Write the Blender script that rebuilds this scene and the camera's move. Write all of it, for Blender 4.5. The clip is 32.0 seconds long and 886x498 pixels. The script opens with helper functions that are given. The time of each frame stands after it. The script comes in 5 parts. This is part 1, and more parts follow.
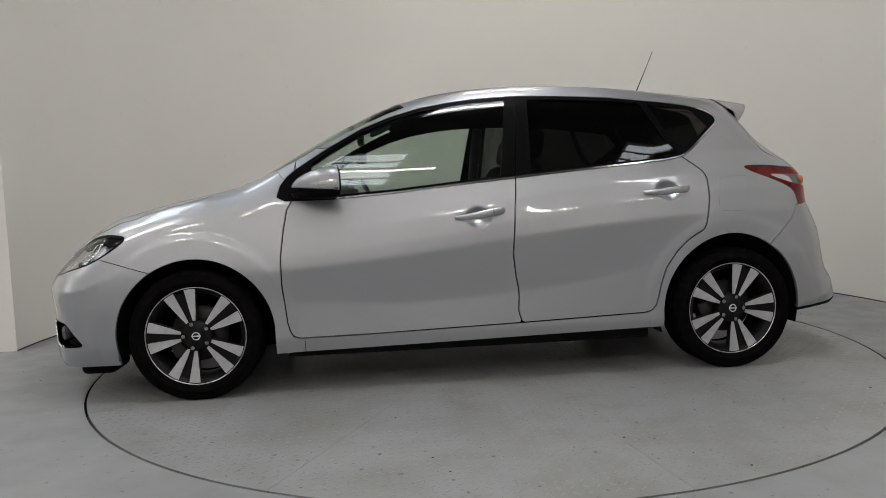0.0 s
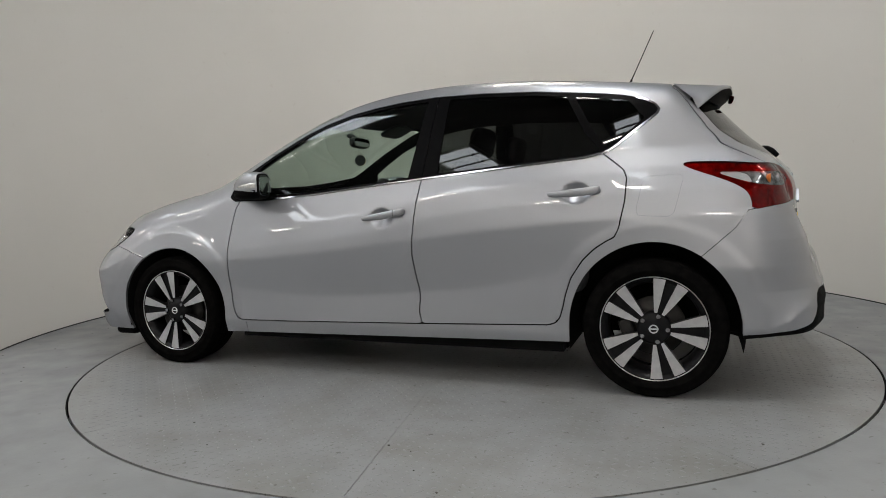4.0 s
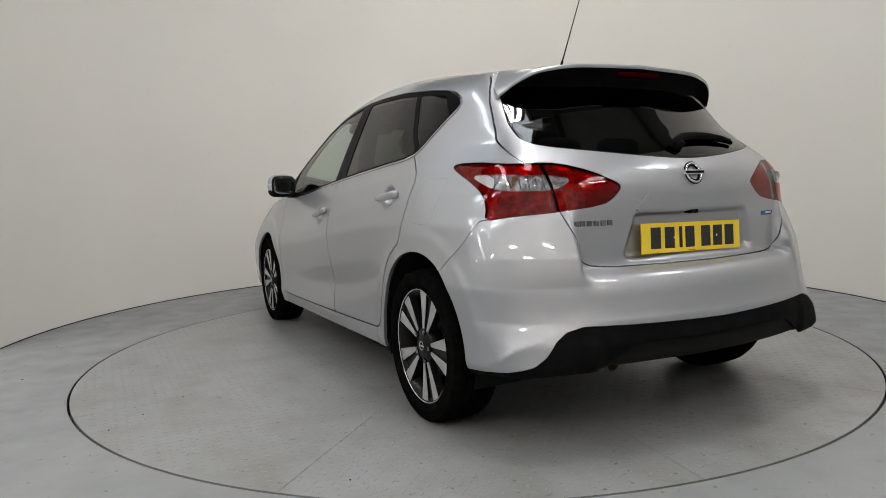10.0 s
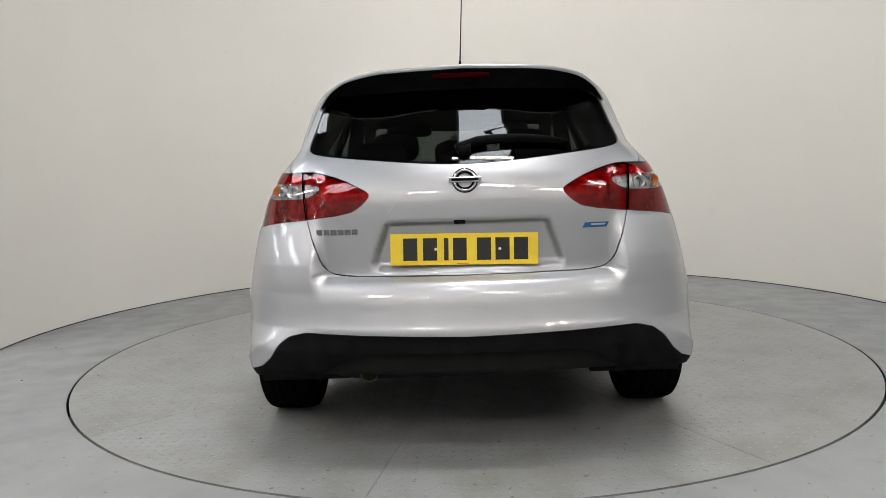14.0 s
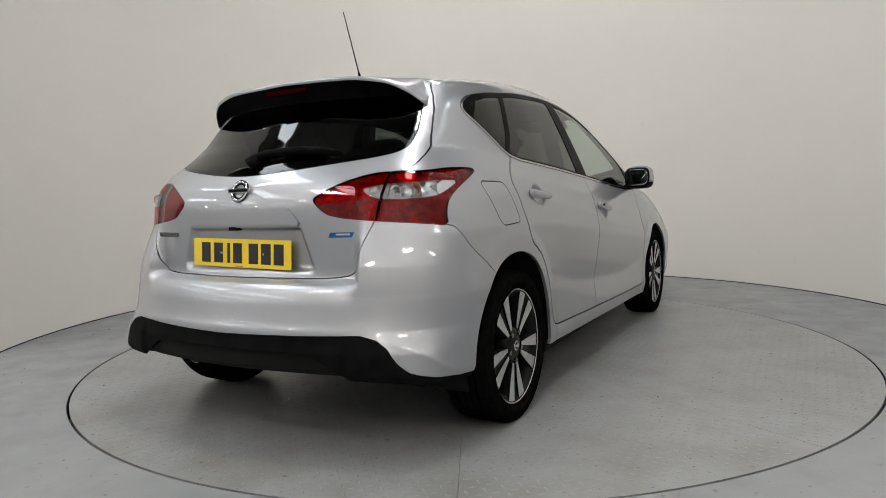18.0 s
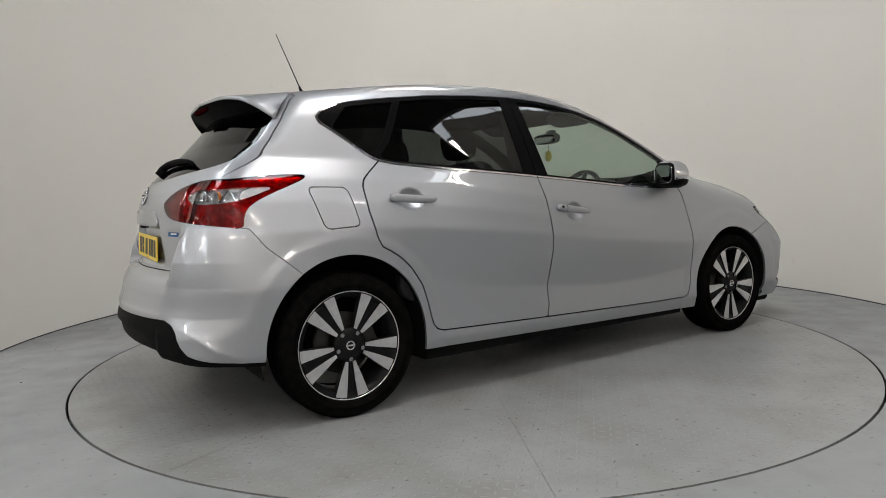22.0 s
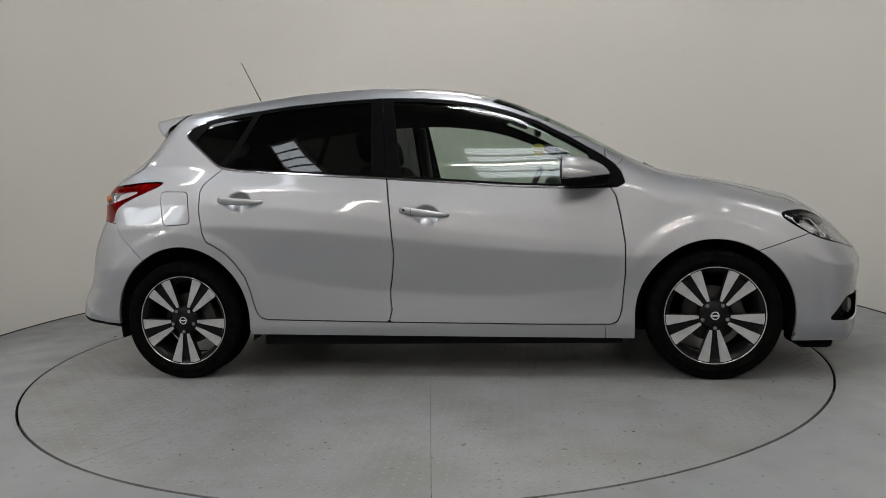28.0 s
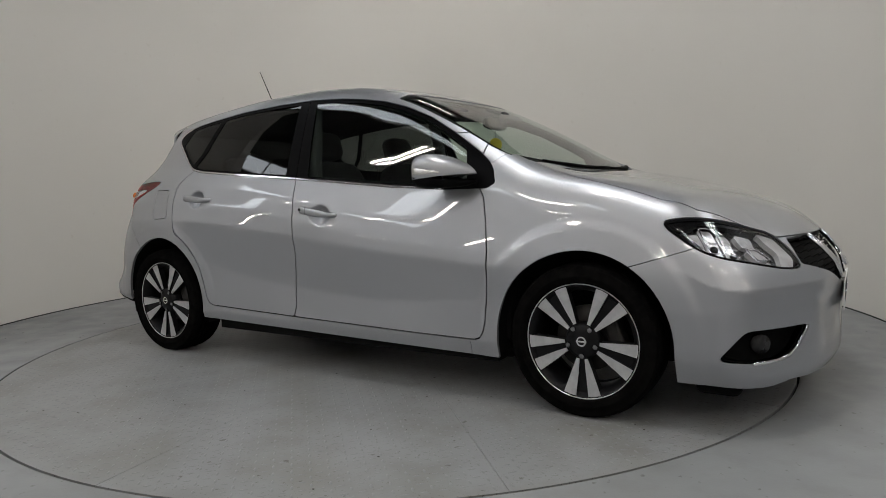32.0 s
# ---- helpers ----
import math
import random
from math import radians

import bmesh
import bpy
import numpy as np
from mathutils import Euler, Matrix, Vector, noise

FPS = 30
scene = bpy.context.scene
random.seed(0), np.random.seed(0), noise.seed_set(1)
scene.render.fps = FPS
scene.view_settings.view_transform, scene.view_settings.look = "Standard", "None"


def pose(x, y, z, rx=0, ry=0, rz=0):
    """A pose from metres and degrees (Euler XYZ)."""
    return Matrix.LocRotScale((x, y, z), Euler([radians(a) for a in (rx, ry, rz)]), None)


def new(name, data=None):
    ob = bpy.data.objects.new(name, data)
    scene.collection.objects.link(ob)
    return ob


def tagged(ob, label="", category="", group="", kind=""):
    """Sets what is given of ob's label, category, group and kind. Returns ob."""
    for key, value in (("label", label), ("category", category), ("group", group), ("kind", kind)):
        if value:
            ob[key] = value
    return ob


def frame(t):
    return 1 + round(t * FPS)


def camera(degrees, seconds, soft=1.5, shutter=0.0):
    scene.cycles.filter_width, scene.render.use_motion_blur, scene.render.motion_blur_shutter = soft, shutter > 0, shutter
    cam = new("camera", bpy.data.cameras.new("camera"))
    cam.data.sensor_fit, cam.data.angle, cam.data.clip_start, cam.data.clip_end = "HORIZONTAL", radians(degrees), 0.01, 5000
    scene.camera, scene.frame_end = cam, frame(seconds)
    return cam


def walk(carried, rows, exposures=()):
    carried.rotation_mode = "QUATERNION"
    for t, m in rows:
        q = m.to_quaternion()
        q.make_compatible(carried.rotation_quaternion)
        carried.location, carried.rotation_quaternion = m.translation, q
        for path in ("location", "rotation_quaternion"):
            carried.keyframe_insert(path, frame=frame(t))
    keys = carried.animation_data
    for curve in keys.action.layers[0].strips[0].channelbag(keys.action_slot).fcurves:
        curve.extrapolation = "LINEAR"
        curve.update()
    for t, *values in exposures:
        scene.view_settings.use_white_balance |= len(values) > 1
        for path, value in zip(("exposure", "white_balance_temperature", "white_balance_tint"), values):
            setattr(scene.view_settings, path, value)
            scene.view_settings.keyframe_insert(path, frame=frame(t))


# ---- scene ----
cam = camera(67.67, 32.0, soft=0.8)

# seconds, pan and tilt of the tripod head in degrees
HEAD = [
    (0.0, 3.08, -4.59), (0.5, 3.08, -4.61), (1.0, 3.06, -4.63), (1.5, 3.07, -4.67), (2.0, 3.00, -4.69),
    (2.5, 2.12, -4.71), (3.0, 1.75, -4.71), (3.5, 1.80, -4.69), (5.5, 1.83, -4.88), (6.0, 1.85, -4.93),
    (6.5, 1.85, -4.95), (7.0, 1.85, -4.96), (7.5, 1.85, -4.93), (8.0, 1.86, -4.89), (8.5, 1.87, -4.86),
    (9.0, 1.87, -4.85), (9.5, 1.88, -4.86), (10.0, 1.89, -4.89), (10.5, 1.89, -4.92), (11.0, 1.85, -4.93),
    (11.5, 1.84, -4.94), (12.0, 1.86, -4.96), (12.5, 1.87, -4.97), (13.0, 1.87, -4.94), (13.5, 1.87, -4.89),
    (14.0, 1.86, -4.81), (14.5, 1.84, -4.71), (15.0, 1.83, -4.64), (15.5, 1.87, -4.65), (17.5, 1.89, -4.57),
    (18.0, 1.88, -4.60), (18.5, 1.88, -4.62), (19.0, 1.88, -4.65), (19.5, 1.86, -4.66), (20.0, 1.85, -4.65),
    (20.5, 1.86, -4.66), (21.0, 1.86, -4.64), (21.5, 1.84, -4.63), (22.0, 1.82, -4.64), (22.5, 1.80, -4.67),
    (23.0, 1.79, -4.72), (23.5, 1.79, -4.76), (24.0, 0.87, -4.81), (24.5, 0.45, -4.81), (25.0, 0.36, -4.78),
    (25.5, 0.04, -4.78), (27.5, -1.17, -4.98), (28.0, -1.42, -4.86), (28.5, -2.20, -4.98), (29.0, -2.41, -5.00),
    (29.5, -2.93, -5.00), (30.0, -3.88, -5.02), (30.5, -3.96, -5.07), (31.0, -3.89, -5.12), (31.5, -3.85, -5.13),
    (32.0, -3.82, -5.15),
]
EXPOSURE = [(0.0, -0.36), (3.5, -0.35), (6.0, -0.51), (8.0, -0.35), (10.0, -0.07), (12.0, 0.13), (15.5, 0.17), (18.0, -0.05), (20.0, -0.41), (22.0, -0.11), (24.0, -0.07), (25.5, -0.17), (28.0, -0.41), (29.0, -0.27), (30.0, -0.22), (31.0, -0.35), (32.0, -0.57)]
EYE = (0.0, -4.154, 0.941)
LEAN = -1.91
walk(cam, [(t, pose(*EYE, 90 + tilt, 0, pan) @ pose(0, 0, 0, 0, 0, LEAN)) for t, pan, tilt in HEAD],
     exposures=EXPOSURE)

# seconds and turn of the turntable in degrees
TURN = [
    (0.0, 188.82), (0.5, 185.51), (1.0, 182.15), (1.5, 178.73), (2.0, 175.22), (2.5, 171.58),
    (3.0, 167.96), (3.5, 164.41), (5.5, 150.85), (6.0, 147.39), (6.5, 143.87), (7.0, 140.40),
    (7.5, 136.84), (8.0, 133.30), (8.5, 129.76), (9.0, 126.27), (9.5, 122.69), (10.0, 119.18),
    (10.5, 115.73), (11.0, 112.33), (11.5, 108.73), (12.0, 105.16), (12.5, 101.64), (13.0, 98.03),
    (13.5, 94.51), (14.0, 90.85), (14.5, 87.32), (15.0, 83.70), (15.5, 80.17), (17.5, 65.93),
    (18.0, 62.38), (18.5, 58.79), (19.0, 55.27), (19.5, 51.94), (20.0, 48.49), (20.5, 44.92),
    (21.0, 41.42), (21.5, 37.95), (22.0, 34.42), (22.5, 30.91), (23.0, 27.45), (23.5, 23.83),
    (24.0, 20.18), (24.5, 16.57), (25.0, 13.04), (25.5, 9.50), (27.5, -5.25), (28.0, -8.75),
    (28.5, -12.18), (29.0, -15.51), (29.5, -18.84), (30.0, -22.22), (30.5, -25.68), (31.0, -29.25),
    (31.5, -32.81), (32.0, -36.28),
]
AXIS = (-0.163, -0.016)   # the table's axis in the car's own space
RING = 2.224           # radius of the turntable

# ---- light ----
world = bpy.data.worlds.new("sky")
scene.world = world
world.use_nodes = True
wn = world.node_tree
sky = wn.nodes.new("ShaderNodeTexSky")
sky.sky_type, sky.sun_disc, sky.sun_elevation, sky.sun_rotation = "NISHITA", False, radians(40), radians(200)
wn.links.new(sky.outputs[0], wn.nodes["Background"].inputs[0])
wn.nodes["Background"].inputs[1].default_value = 0.10
scene.view_settings.exposure = 0.0


# ---- materials ----
def material(name, colour, rough=0.5, metal=0.0, **more):
    m = bpy.data.materials.new(name)
    m.use_nodes = True
    b = m.node_tree.nodes["Principled BSDF"]
    b.inputs["Base Color"].default_value = (*colour, 1)
    b.inputs["Roughness"].default_value = rough
    b.inputs["Metallic"].default_value = metal
    for key, value in more.items():
        b.inputs[key.replace("_", " ")].default_value = value
    return m


def node(m, kind, **values):
    n = m.node_tree.nodes.new(kind)
    for key, value in values.items():
        n.inputs[key].default_value = value
    return n


def wire(m, a, b):
    m.node_tree.links.new(a, b)


def shader(m):
    return m.node_tree.nodes["Principled BSDF"]


def coords(m, scale=(1, 1, 1)):
    tc, mp = node(m, "ShaderNodeTexCoord"), node(m, "ShaderNodeMapping")
    mp.inputs["Scale"].default_value = scale
    wire(m, tc.outputs["Object"], mp.inputs["Vector"])
    return mp.outputs["Vector"]


def noise_ramp(m, vec, scale, lo, hi, a, b, detail=6.0):
    n, r = node(m, "ShaderNodeTexNoise"), node(m, "ShaderNodeValToRGB")
    n.inputs["Scale"].default_value, n.inputs["Detail"].default_value = scale, detail
    wire(m, vec, n.inputs["Vector"])
    r.color_ramp.elements[0].position, r.color_ramp.elements[1].position = lo, hi
    r.color_ramp.elements[0].color, r.color_ramp.elements[1].color = (*a, 1), (*b, 1)
    wire(m, n.outputs["Fac"], r.inputs["Fac"])
    return r.outputs["Color"]


def mix(m, kind, fac, a, b):
    n = node(m, "ShaderNodeMix")
    n.data_type, n.blend_type = "RGBA", kind
    for value, socket in ((fac, n.inputs[0]), (a, n.inputs[6]), (b, n.inputs[7])):
        if isinstance(value, bpy.types.NodeSocket):
            wire(m, value, socket)
        else:
            socket.default_value = value if isinstance(value, float) else (*value, 1)
    return n.outputs[2]


def bump(m, height, strength, distance=0.01):
    n = node(m, "ShaderNodeBump")
    n.inputs["Strength"].default_value, n.inputs["Distance"].default_value = strength, distance
    wire(m, height, n.inputs["Height"])
    wire(m, n.outputs["Normal"], shader(m).inputs["Normal"])


def varied(name, a, b, scale, rough=0.5, metal=0.0, grain=0.0, grain_scale=200.0, **more):
    """A material whose colour drifts between two tones, with a fine grain in its relief."""
    m = material(name, a, rough, metal, **more)
    v = coords(m)
    wire(m, noise_ramp(m, v, scale, 0.35, 0.65, a, b), shader(m).inputs["Base Color"])
    if grain:
        wire_n = node(m, "ShaderNodeTexNoise")
        wire_n.inputs["Scale"].default_value = grain_scale
        wire(m, v, wire_n.inputs["Vector"])
        bump(m, wire_n.outputs["Fac"], grain, 0.004)
    return m


SILVER = material("silver_paint", (0.5, 0.505, 0.52), 0.45, 0.82, Coat_Weight=1.0, Coat_Roughness=0.012, Coat_IOR=1.55)
v = coords(SILVER)
wire(SILVER, noise_ramp(SILVER, v, 900.0, 0.3, 0.7, (0.34, 0.351, 0.374), (0.41, 0.422, 0.447), 1.0), shader(SILVER).inputs["Base Color"])
DARK = varied("dark_cavity", (0.003, 0.003, 0.003), (0.005, 0.005, 0.005), 9.0, 0.85, Specular_IOR_Level=0.2)
BLACK = varied("black_plastic", (0.004, 0.004, 0.0043), (0.007, 0.007, 0.0073), 14.0, 0.55, 0.0, 0.15, 900.0, Specular_IOR_Level=0.02)
GLOSS = material("black_satin_trim", (0.003, 0.003, 0.0034), 0.38, Specular_IOR_Level=0.03)
CHROME = material("chrome", (0.8, 0.8, 0.82), 0.08, 1.0)


def glass(name, tint, base=0.06):
    """Thin glass: a clear tinted pane whose gloss grows towards grazing angles."""
    m = bpy.data.materials.new(name)
    m.use_nodes = True
    t = m.node_tree
    t.nodes.clear()
    out, mixer = t.nodes.new("ShaderNodeOutputMaterial"), t.nodes.new("ShaderNodeMixShader")
    clear, gloss, lay = t.nodes.new("ShaderNodeBsdfTransparent"), t.nodes.new("ShaderNodeBsdfGlossy"), t.nodes.new("ShaderNodeLayerWeight")
    power, scale = t.nodes.new("ShaderNodeMath"), t.nodes.new("ShaderNodeMath")
    power.operation, scale.operation = "POWER", "MULTIPLY_ADD"
    lay.inputs["Blend"].default_value = 0.5
    power.inputs[1].default_value, scale.inputs[1].default_value, scale.inputs[2].default_value = 5.0, 0.80, base
    clear.inputs["Color"].default_value = (*tint, 1)
    gloss.inputs["Color"].default_value, gloss.inputs["Roughness"].default_value = (1, 1, 1, 1), 0.008
    t.links.new(lay.outputs["Facing"], power.inputs[0])
    t.links.new(power.outputs[0], scale.inputs[0])
    t.links.new(scale.outputs[0], mixer.inputs[0])
    t.links.new(clear.outputs[0], mixer.inputs[1])
    t.links.new(gloss.outputs[0], mixer.inputs[2])
    t.links.new(mixer.outputs[0], out.inputs[0])
    return m


GLASS = glass("clear_car_glass", (0.66, 0.74, 0.69), 0.05)
PRIVACY = glass("dark_privacy_glass", (0.094, 0.099, 0.097), 0.035)
REARGLASS = glass("dark_rear_glass", (0.10, 0.106, 0.104), 0.035)
RUBBER = varied("tyre_rubber", (0.003, 0.003, 0.003), (0.006, 0.0058, 0.0056), 30.0, 0.8, 0.0, 0.1, 300.0, Specular_IOR_Level=0.0)
MACHINED = varied("machined_alloy", (0.62, 0.62, 0.63), (0.70, 0.70, 0.71), 40.0, 0.28, 0.9)
DARKALLOY = varied("dark_alloy_paint", (0.006, 0.006, 0.007), (0.010, 0.010, 0.011), 30.0, 0.3, 0.0, Specular_IOR_Level=0.12)


# ---- building helpers ----
def mesh_of(name, bm, mat, smooth=False):
    me = bpy.data.meshes.new(name)
    bm.normal_update()
    bm.to_mesh(me)
    bm.free()
    if mat:
        me.materials.append(mat)
    if smooth:
        me.shade_smooth()
    return me


def part(name, bm, mat, parent=None, label="", smooth=False):
    ob = new(name, mesh_of(name, bm, mat, smooth))
    if parent:
        ob.parent = parent
    return tagged(ob, label)


def box(bm, x0, x1, y0, y1, z0, z1, m=None):
    r = bmesh.ops.create_cube(bm, size=1.0)["verts"]
    t = Matrix.Translation(((x0 + x1) / 2, (y0 + y1) / 2, (z0 + z1) / 2)) @ Matrix.Diagonal((x1 - x0, y1 - y0, z1 - z0, 1))
    bmesh.ops.transform(bm, matrix=(m @ t) if m else t, verts=r)
    return r


def rounded(bm, verts, r, seg=2):
    edges = {e for v in verts for e in v.link_edges}
    bmesh.ops.bevel(bm, geom=list(edges), offset=r, segments=seg, affect="EDGES", profile=0.5)


def cyl(bm, r, depth, m, seg=32, r2=None):
    return bmesh.ops.create_cone(bm, cap_ends=True, segments=seg, radius1=r, radius2=r if r2 is None else r2, depth=depth, matrix=m)["verts"]


def lathe(bm, profile, seg, m=None, close=True):
    """Turns a profile of (radius, height) about z."""
    rings = []
    for r, z in profile:
        rings.append([bm.verts.new((r * math.cos(2 * math.pi * i / seg), r * math.sin(2 * math.pi * i / seg), z)) for i in range(seg)])
    for a, b in zip(rings, rings[1:]):
        for i in range(seg):
            bm.faces.new((a[i], a[(i + 1) % seg], b[(i + 1) % seg], b[i]))
    if m:
        bmesh.ops.transform(bm, matrix=m, verts=[v for ring in rings for v in ring])
    return rings


# ---- the room ----
FLOOR = material("grey_floor_paint", (0.42, 0.43, 0.44), 0.42)
v = coords(FLOOR)
c = noise_ramp(FLOOR, v, 0.9, 0.3, 0.7, (0.205, 0.214, 0.22), (0.25, 0.258, 0.264))
c = mix(FLOOR, "MULTIPLY", 1.0, c, noise_ramp(FLOOR, v, 7.0, 0.25, 0.5, (0.88, 0.875, 0.86), (1, 1, 1)))
c = mix(FLOOR, "MULTIPLY", 1.0, c, noise_ramp(FLOOR, v, 26.0, 0.27, 0.33, (0.55, 0.54, 0.52), (1, 1, 1), 3.0))
wire(FLOOR, c, shader(FLOOR).inputs["Base Color"])
wire(FLOOR, noise_ramp(FLOOR, v, 5.0, 0.3, 0.7, (0.36, 0.36, 0.36), (0.55, 0.55, 0.55)), shader(FLOOR).inputs["Roughness"])
n = node(FLOOR, "ShaderNodeTexNoise", Scale=90.0)
wire(FLOOR, v, n.inputs["Vector"])
bump(FLOOR, n.outputs["Fac"], 0.12, 0.003)

WALL = material("cream_wall_paint", (0.72, 0.70, 0.65), 0.75)
v = coords(WALL)
c = noise_ramp(WALL, v, 0.5, 0.3, 0.7, (0.69, 0.67, 0.63), (0.74, 0.72, 0.68))
c = mix(WALL, "MULTIPLY", 1.0, c, noise_ramp(WALL, v, 14.0, 0.24, 0.32, (0.94, 0.93, 0.92), (1, 1, 1)))
wire(WALL, c, shader(WALL).inputs["Base Color"])
n = node(WALL, "ShaderNodeTexNoise", Scale=60.0)
wire(WALL, v, n.inputs["Vector"])
bump(WALL, n.outputs["Fac"], 0.08, 0.004)

GREYWALL = varied("pale_block_wall", (0.34, 0.335, 0.32), (0.42, 0.412, 0.40), 1.2, 0.8, 0.0, 0.2, 40.0)

# pale so that unseen walls throw light back at the car's sides
BOUNCEWALL = varied("white_bounce_wall", (0.47, 0.468, 0.46), (0.53, 0.527, 0.52), 1.2, 0.8, 0.0, 0.2, 40.0)

DARKJOINT = varied("dark_joint", (0.02, 0.02, 0.02), (0.05, 0.05, 0.048), 3.0, 0.8)
WALL_C, WALL_R, WALL_H = (0.02, 0.60), 3.17, 3.9


def arc_wall(name, r0, r1, a0, a1, z0, z1, mat, label):
    """A curved wall of some thickness round the turntable, from angle a0 to a1."""
    bm = bmesh.new()
    n = 96
    rows = []
    for i in range(n + 1):
        a = radians(a0 + (a1 - a0) * i / n)
        rows.append([bm.verts.new((WALL_C[0] + r * math.cos(a), WALL_C[1] + r * math.sin(a), z)) for r, z in ((r0, z0), (r0, z1), (r1, z1), (r1, z0))])
    for p, q in zip(rows, rows[1:]):
        for k in range(4):
            bm.faces.new((p[k], p[(k + 1) % 4], q[(k + 1) % 4], q[k])).smooth = True
            bm.edges.get((p[k], q[k])).smooth = False
    for row in (rows[0], rows[-1][::-1]):
        for e in bm.faces.new(row).edges:
            e.smooth = False
    bmesh.ops.recalc_face_normals(bm, faces=bm.faces)
    ob = new(name, mesh_of(name, bm, mat))
    return tagged(ob, label, "wall", kind="structure")


arc_wall("wall_curved", WALL_R, WALL_R + 0.12, -37.0, 190.0, 0.0, WALL_H, WALL, "cream painted curved wall round the turntable")

arc_wall("wall_gap", WALL_R - 0.004, WALL_R, -37.0, 190.0, 0.0, 0.008, DARKJOINT, "dark joint where the curved wall meets the floor")


def slab(name, x0, x1, y0, y1, z0, z1, mat, label, category):
    bm = bmesh.new()
    box(bm, x0, x1, y0, y1, z0, z1)
    return tagged(new(name, mesh_of(name, bm, mat)), label, category, kind="structure")


# the hall round the booth: west, east, south, north
HALL = (-24.0, 9.0, -10.0, 9.0)
ROOF_Z = 7.6

# floor with a round pit for the turntable
bm = bmesh.new()
n = 192
inner = [bm.verts.new(((RING + 0.005) * math.cos(2 * math.pi * i / n), (RING + 0.005) * math.sin(2 * math.pi * i / n), 0)) for i in range(n)]
low = [bm.verts.new((p.co.x, p.co.y, -0.10)) for p in inner]
outer = []
for i in range(n):
    a = 2 * math.pi * i / n
    ca, sa = math.cos(a), math.sin(a)
    k = min((HALL[1] if ca > 0 else -HALL[0]) / max(abs(ca), 1e-6), (HALL[3] if sa > 0 else -HALL[2]) / max(abs(sa), 1e-6))
    outer.append(bm.verts.new((k * ca, k * sa, 0)))
for i in range(n):
    j = (i + 1) % n
    bm.faces.new((inner[i], outer[i], outer[j], inner[j]))
    bm.faces.new((low[i], inner[i], inner[j], low[j]))
bm.faces.new(low)
tagged(new("floor", mesh_of("floor", bm, FLOOR)), "grey painted concrete floor with scuffs and specks", "floor", kind="structure")

slab("wall_left_return", -8.88, -3.15, 0.20, 0.32, 0, WALL_H, WALL, "cream painted wall beside the curved wall", "wall")
slab("wall_west", HALL[0], HALL[0] + 0.12, HALL[2], HALL[3], 0, ROOF_Z, GREYWALL, "pale grey painted outer wall", "wall")
# the east and south walls are unseen, added as white bounce surfaces
slab("wall_east", HALL[1] - 0.12, HALL[1], HALL[2], HALL[3], 0, ROOF_Z, BOUNCEWALL, "unseen white outer wall, added to bounce light", "wall")
slab("wall_south", HALL[0] + 0.12, HALL[1] - 0.12, HALL[2], HALL[2] + 0.12, 0, ROOF_Z, BOUNCEWALL, "unseen white outer wall, added to bounce light", "wall")
slab("wall_north", HALL[0] + 0.12, HALL[1] - 0.12, HALL[3] - 0.12, HALL[3], 0, ROOF_Z, GREYWALL, "pale grey painted outer wall", "wall")
CEIL = varied("ceiling_sheet", (0.15, 0.15, 0.155), (0.20, 0.20, 0.20), 0.7, 0.8)
SKYLIGHTS = [(0.7, -1.4, 1.5, 4.4), (-0.2, -7.1, 1.3, 1.9), (-5.7, -0.4, 1.7, 4.6), (7.0, -0.4, 1.5, 4.4), (-5.1, -6.2, 1.2, 2.0), (6.4, -6.6, 1.3, 2.0),
             (-12.6, 1.2, 1.6, 4.6), (-12.6, -6.6, 1.6, 4.4), (-19.4, 1.2, 1.6, 4.6), (-19.4, -6.6, 1.6, 4.4)]


def lamp_material(name, colour, strength):
    m = bpy.data.materials.new(name)
    m.use_nodes = True
    t = m.node_tree
    t.nodes.clear()
    e, o = t.nodes.new("ShaderNodeEmission"), t.nodes.new("ShaderNodeOutputMaterial")
    e.inputs[0].default_value, e.inputs[1].default_value = (*colour, 1), strength
    t.links.new(e.outputs[0], o.inputs[0])
    return m


TUBE = lamp_material("fluorescent_tube", (1.0, 0.92, 0.83), 108.0)
DAY = lamp_material("skylight_daylight", (0.88, 0.94, 1.0), 8.5)
slab("ceiling", HALL[0], HALL[1], HALL[2], HALL[3], ROOF_Z, ROOF_Z + 0.1, CEIL, "dark ribbed ceiling", "ceiling")
STEEL = varied("white_lamp_housing", (0.6, 0.6, 0.58), (0.68, 0.68, 0.66), 6.0, 0.5)


def skylight(x, y, w, d):
    ob = tagged(new("skylight"), "rectangular roof light with a bluish translucent panel", "skylight", "roof lights")
    ob.location = (x, y, ROOF_Z)
    bm = bmesh.new()
    box(bm, -w / 2, w / 2, -d / 2, d / 2, -0.02, -0.01)
    part("panel", bm, DAY, ob)
    bm = bmesh.new()
    for a in (-1, 1):
        box(bm, a * w / 2 - 0.04, a * w / 2 + 0.04, -d / 2 - 0.04, d / 2 + 0.04, -0.09, -0.001)
    for a in (-1, 1):
        box(bm, -w / 2 + 0.04, w / 2 - 0.04, a * d / 2 - 0.04, a * d / 2 + 0.04, -0.09, -0.001)
    part("frame", bm, STEEL, ob)
    for k in (-0.25, 0.0, 0.25):
        bm = bmesh.new()
        box(bm, -w / 2 + 0.04, w / 2 - 0.04, d * k - 0.025, d * k + 0.025, -0.08, -0.022)
        part("glazing_bar", bm, CEIL, ob)


for s in SKYLIGHTS:
    skylight(*s)


LAMP_Z = 5.0


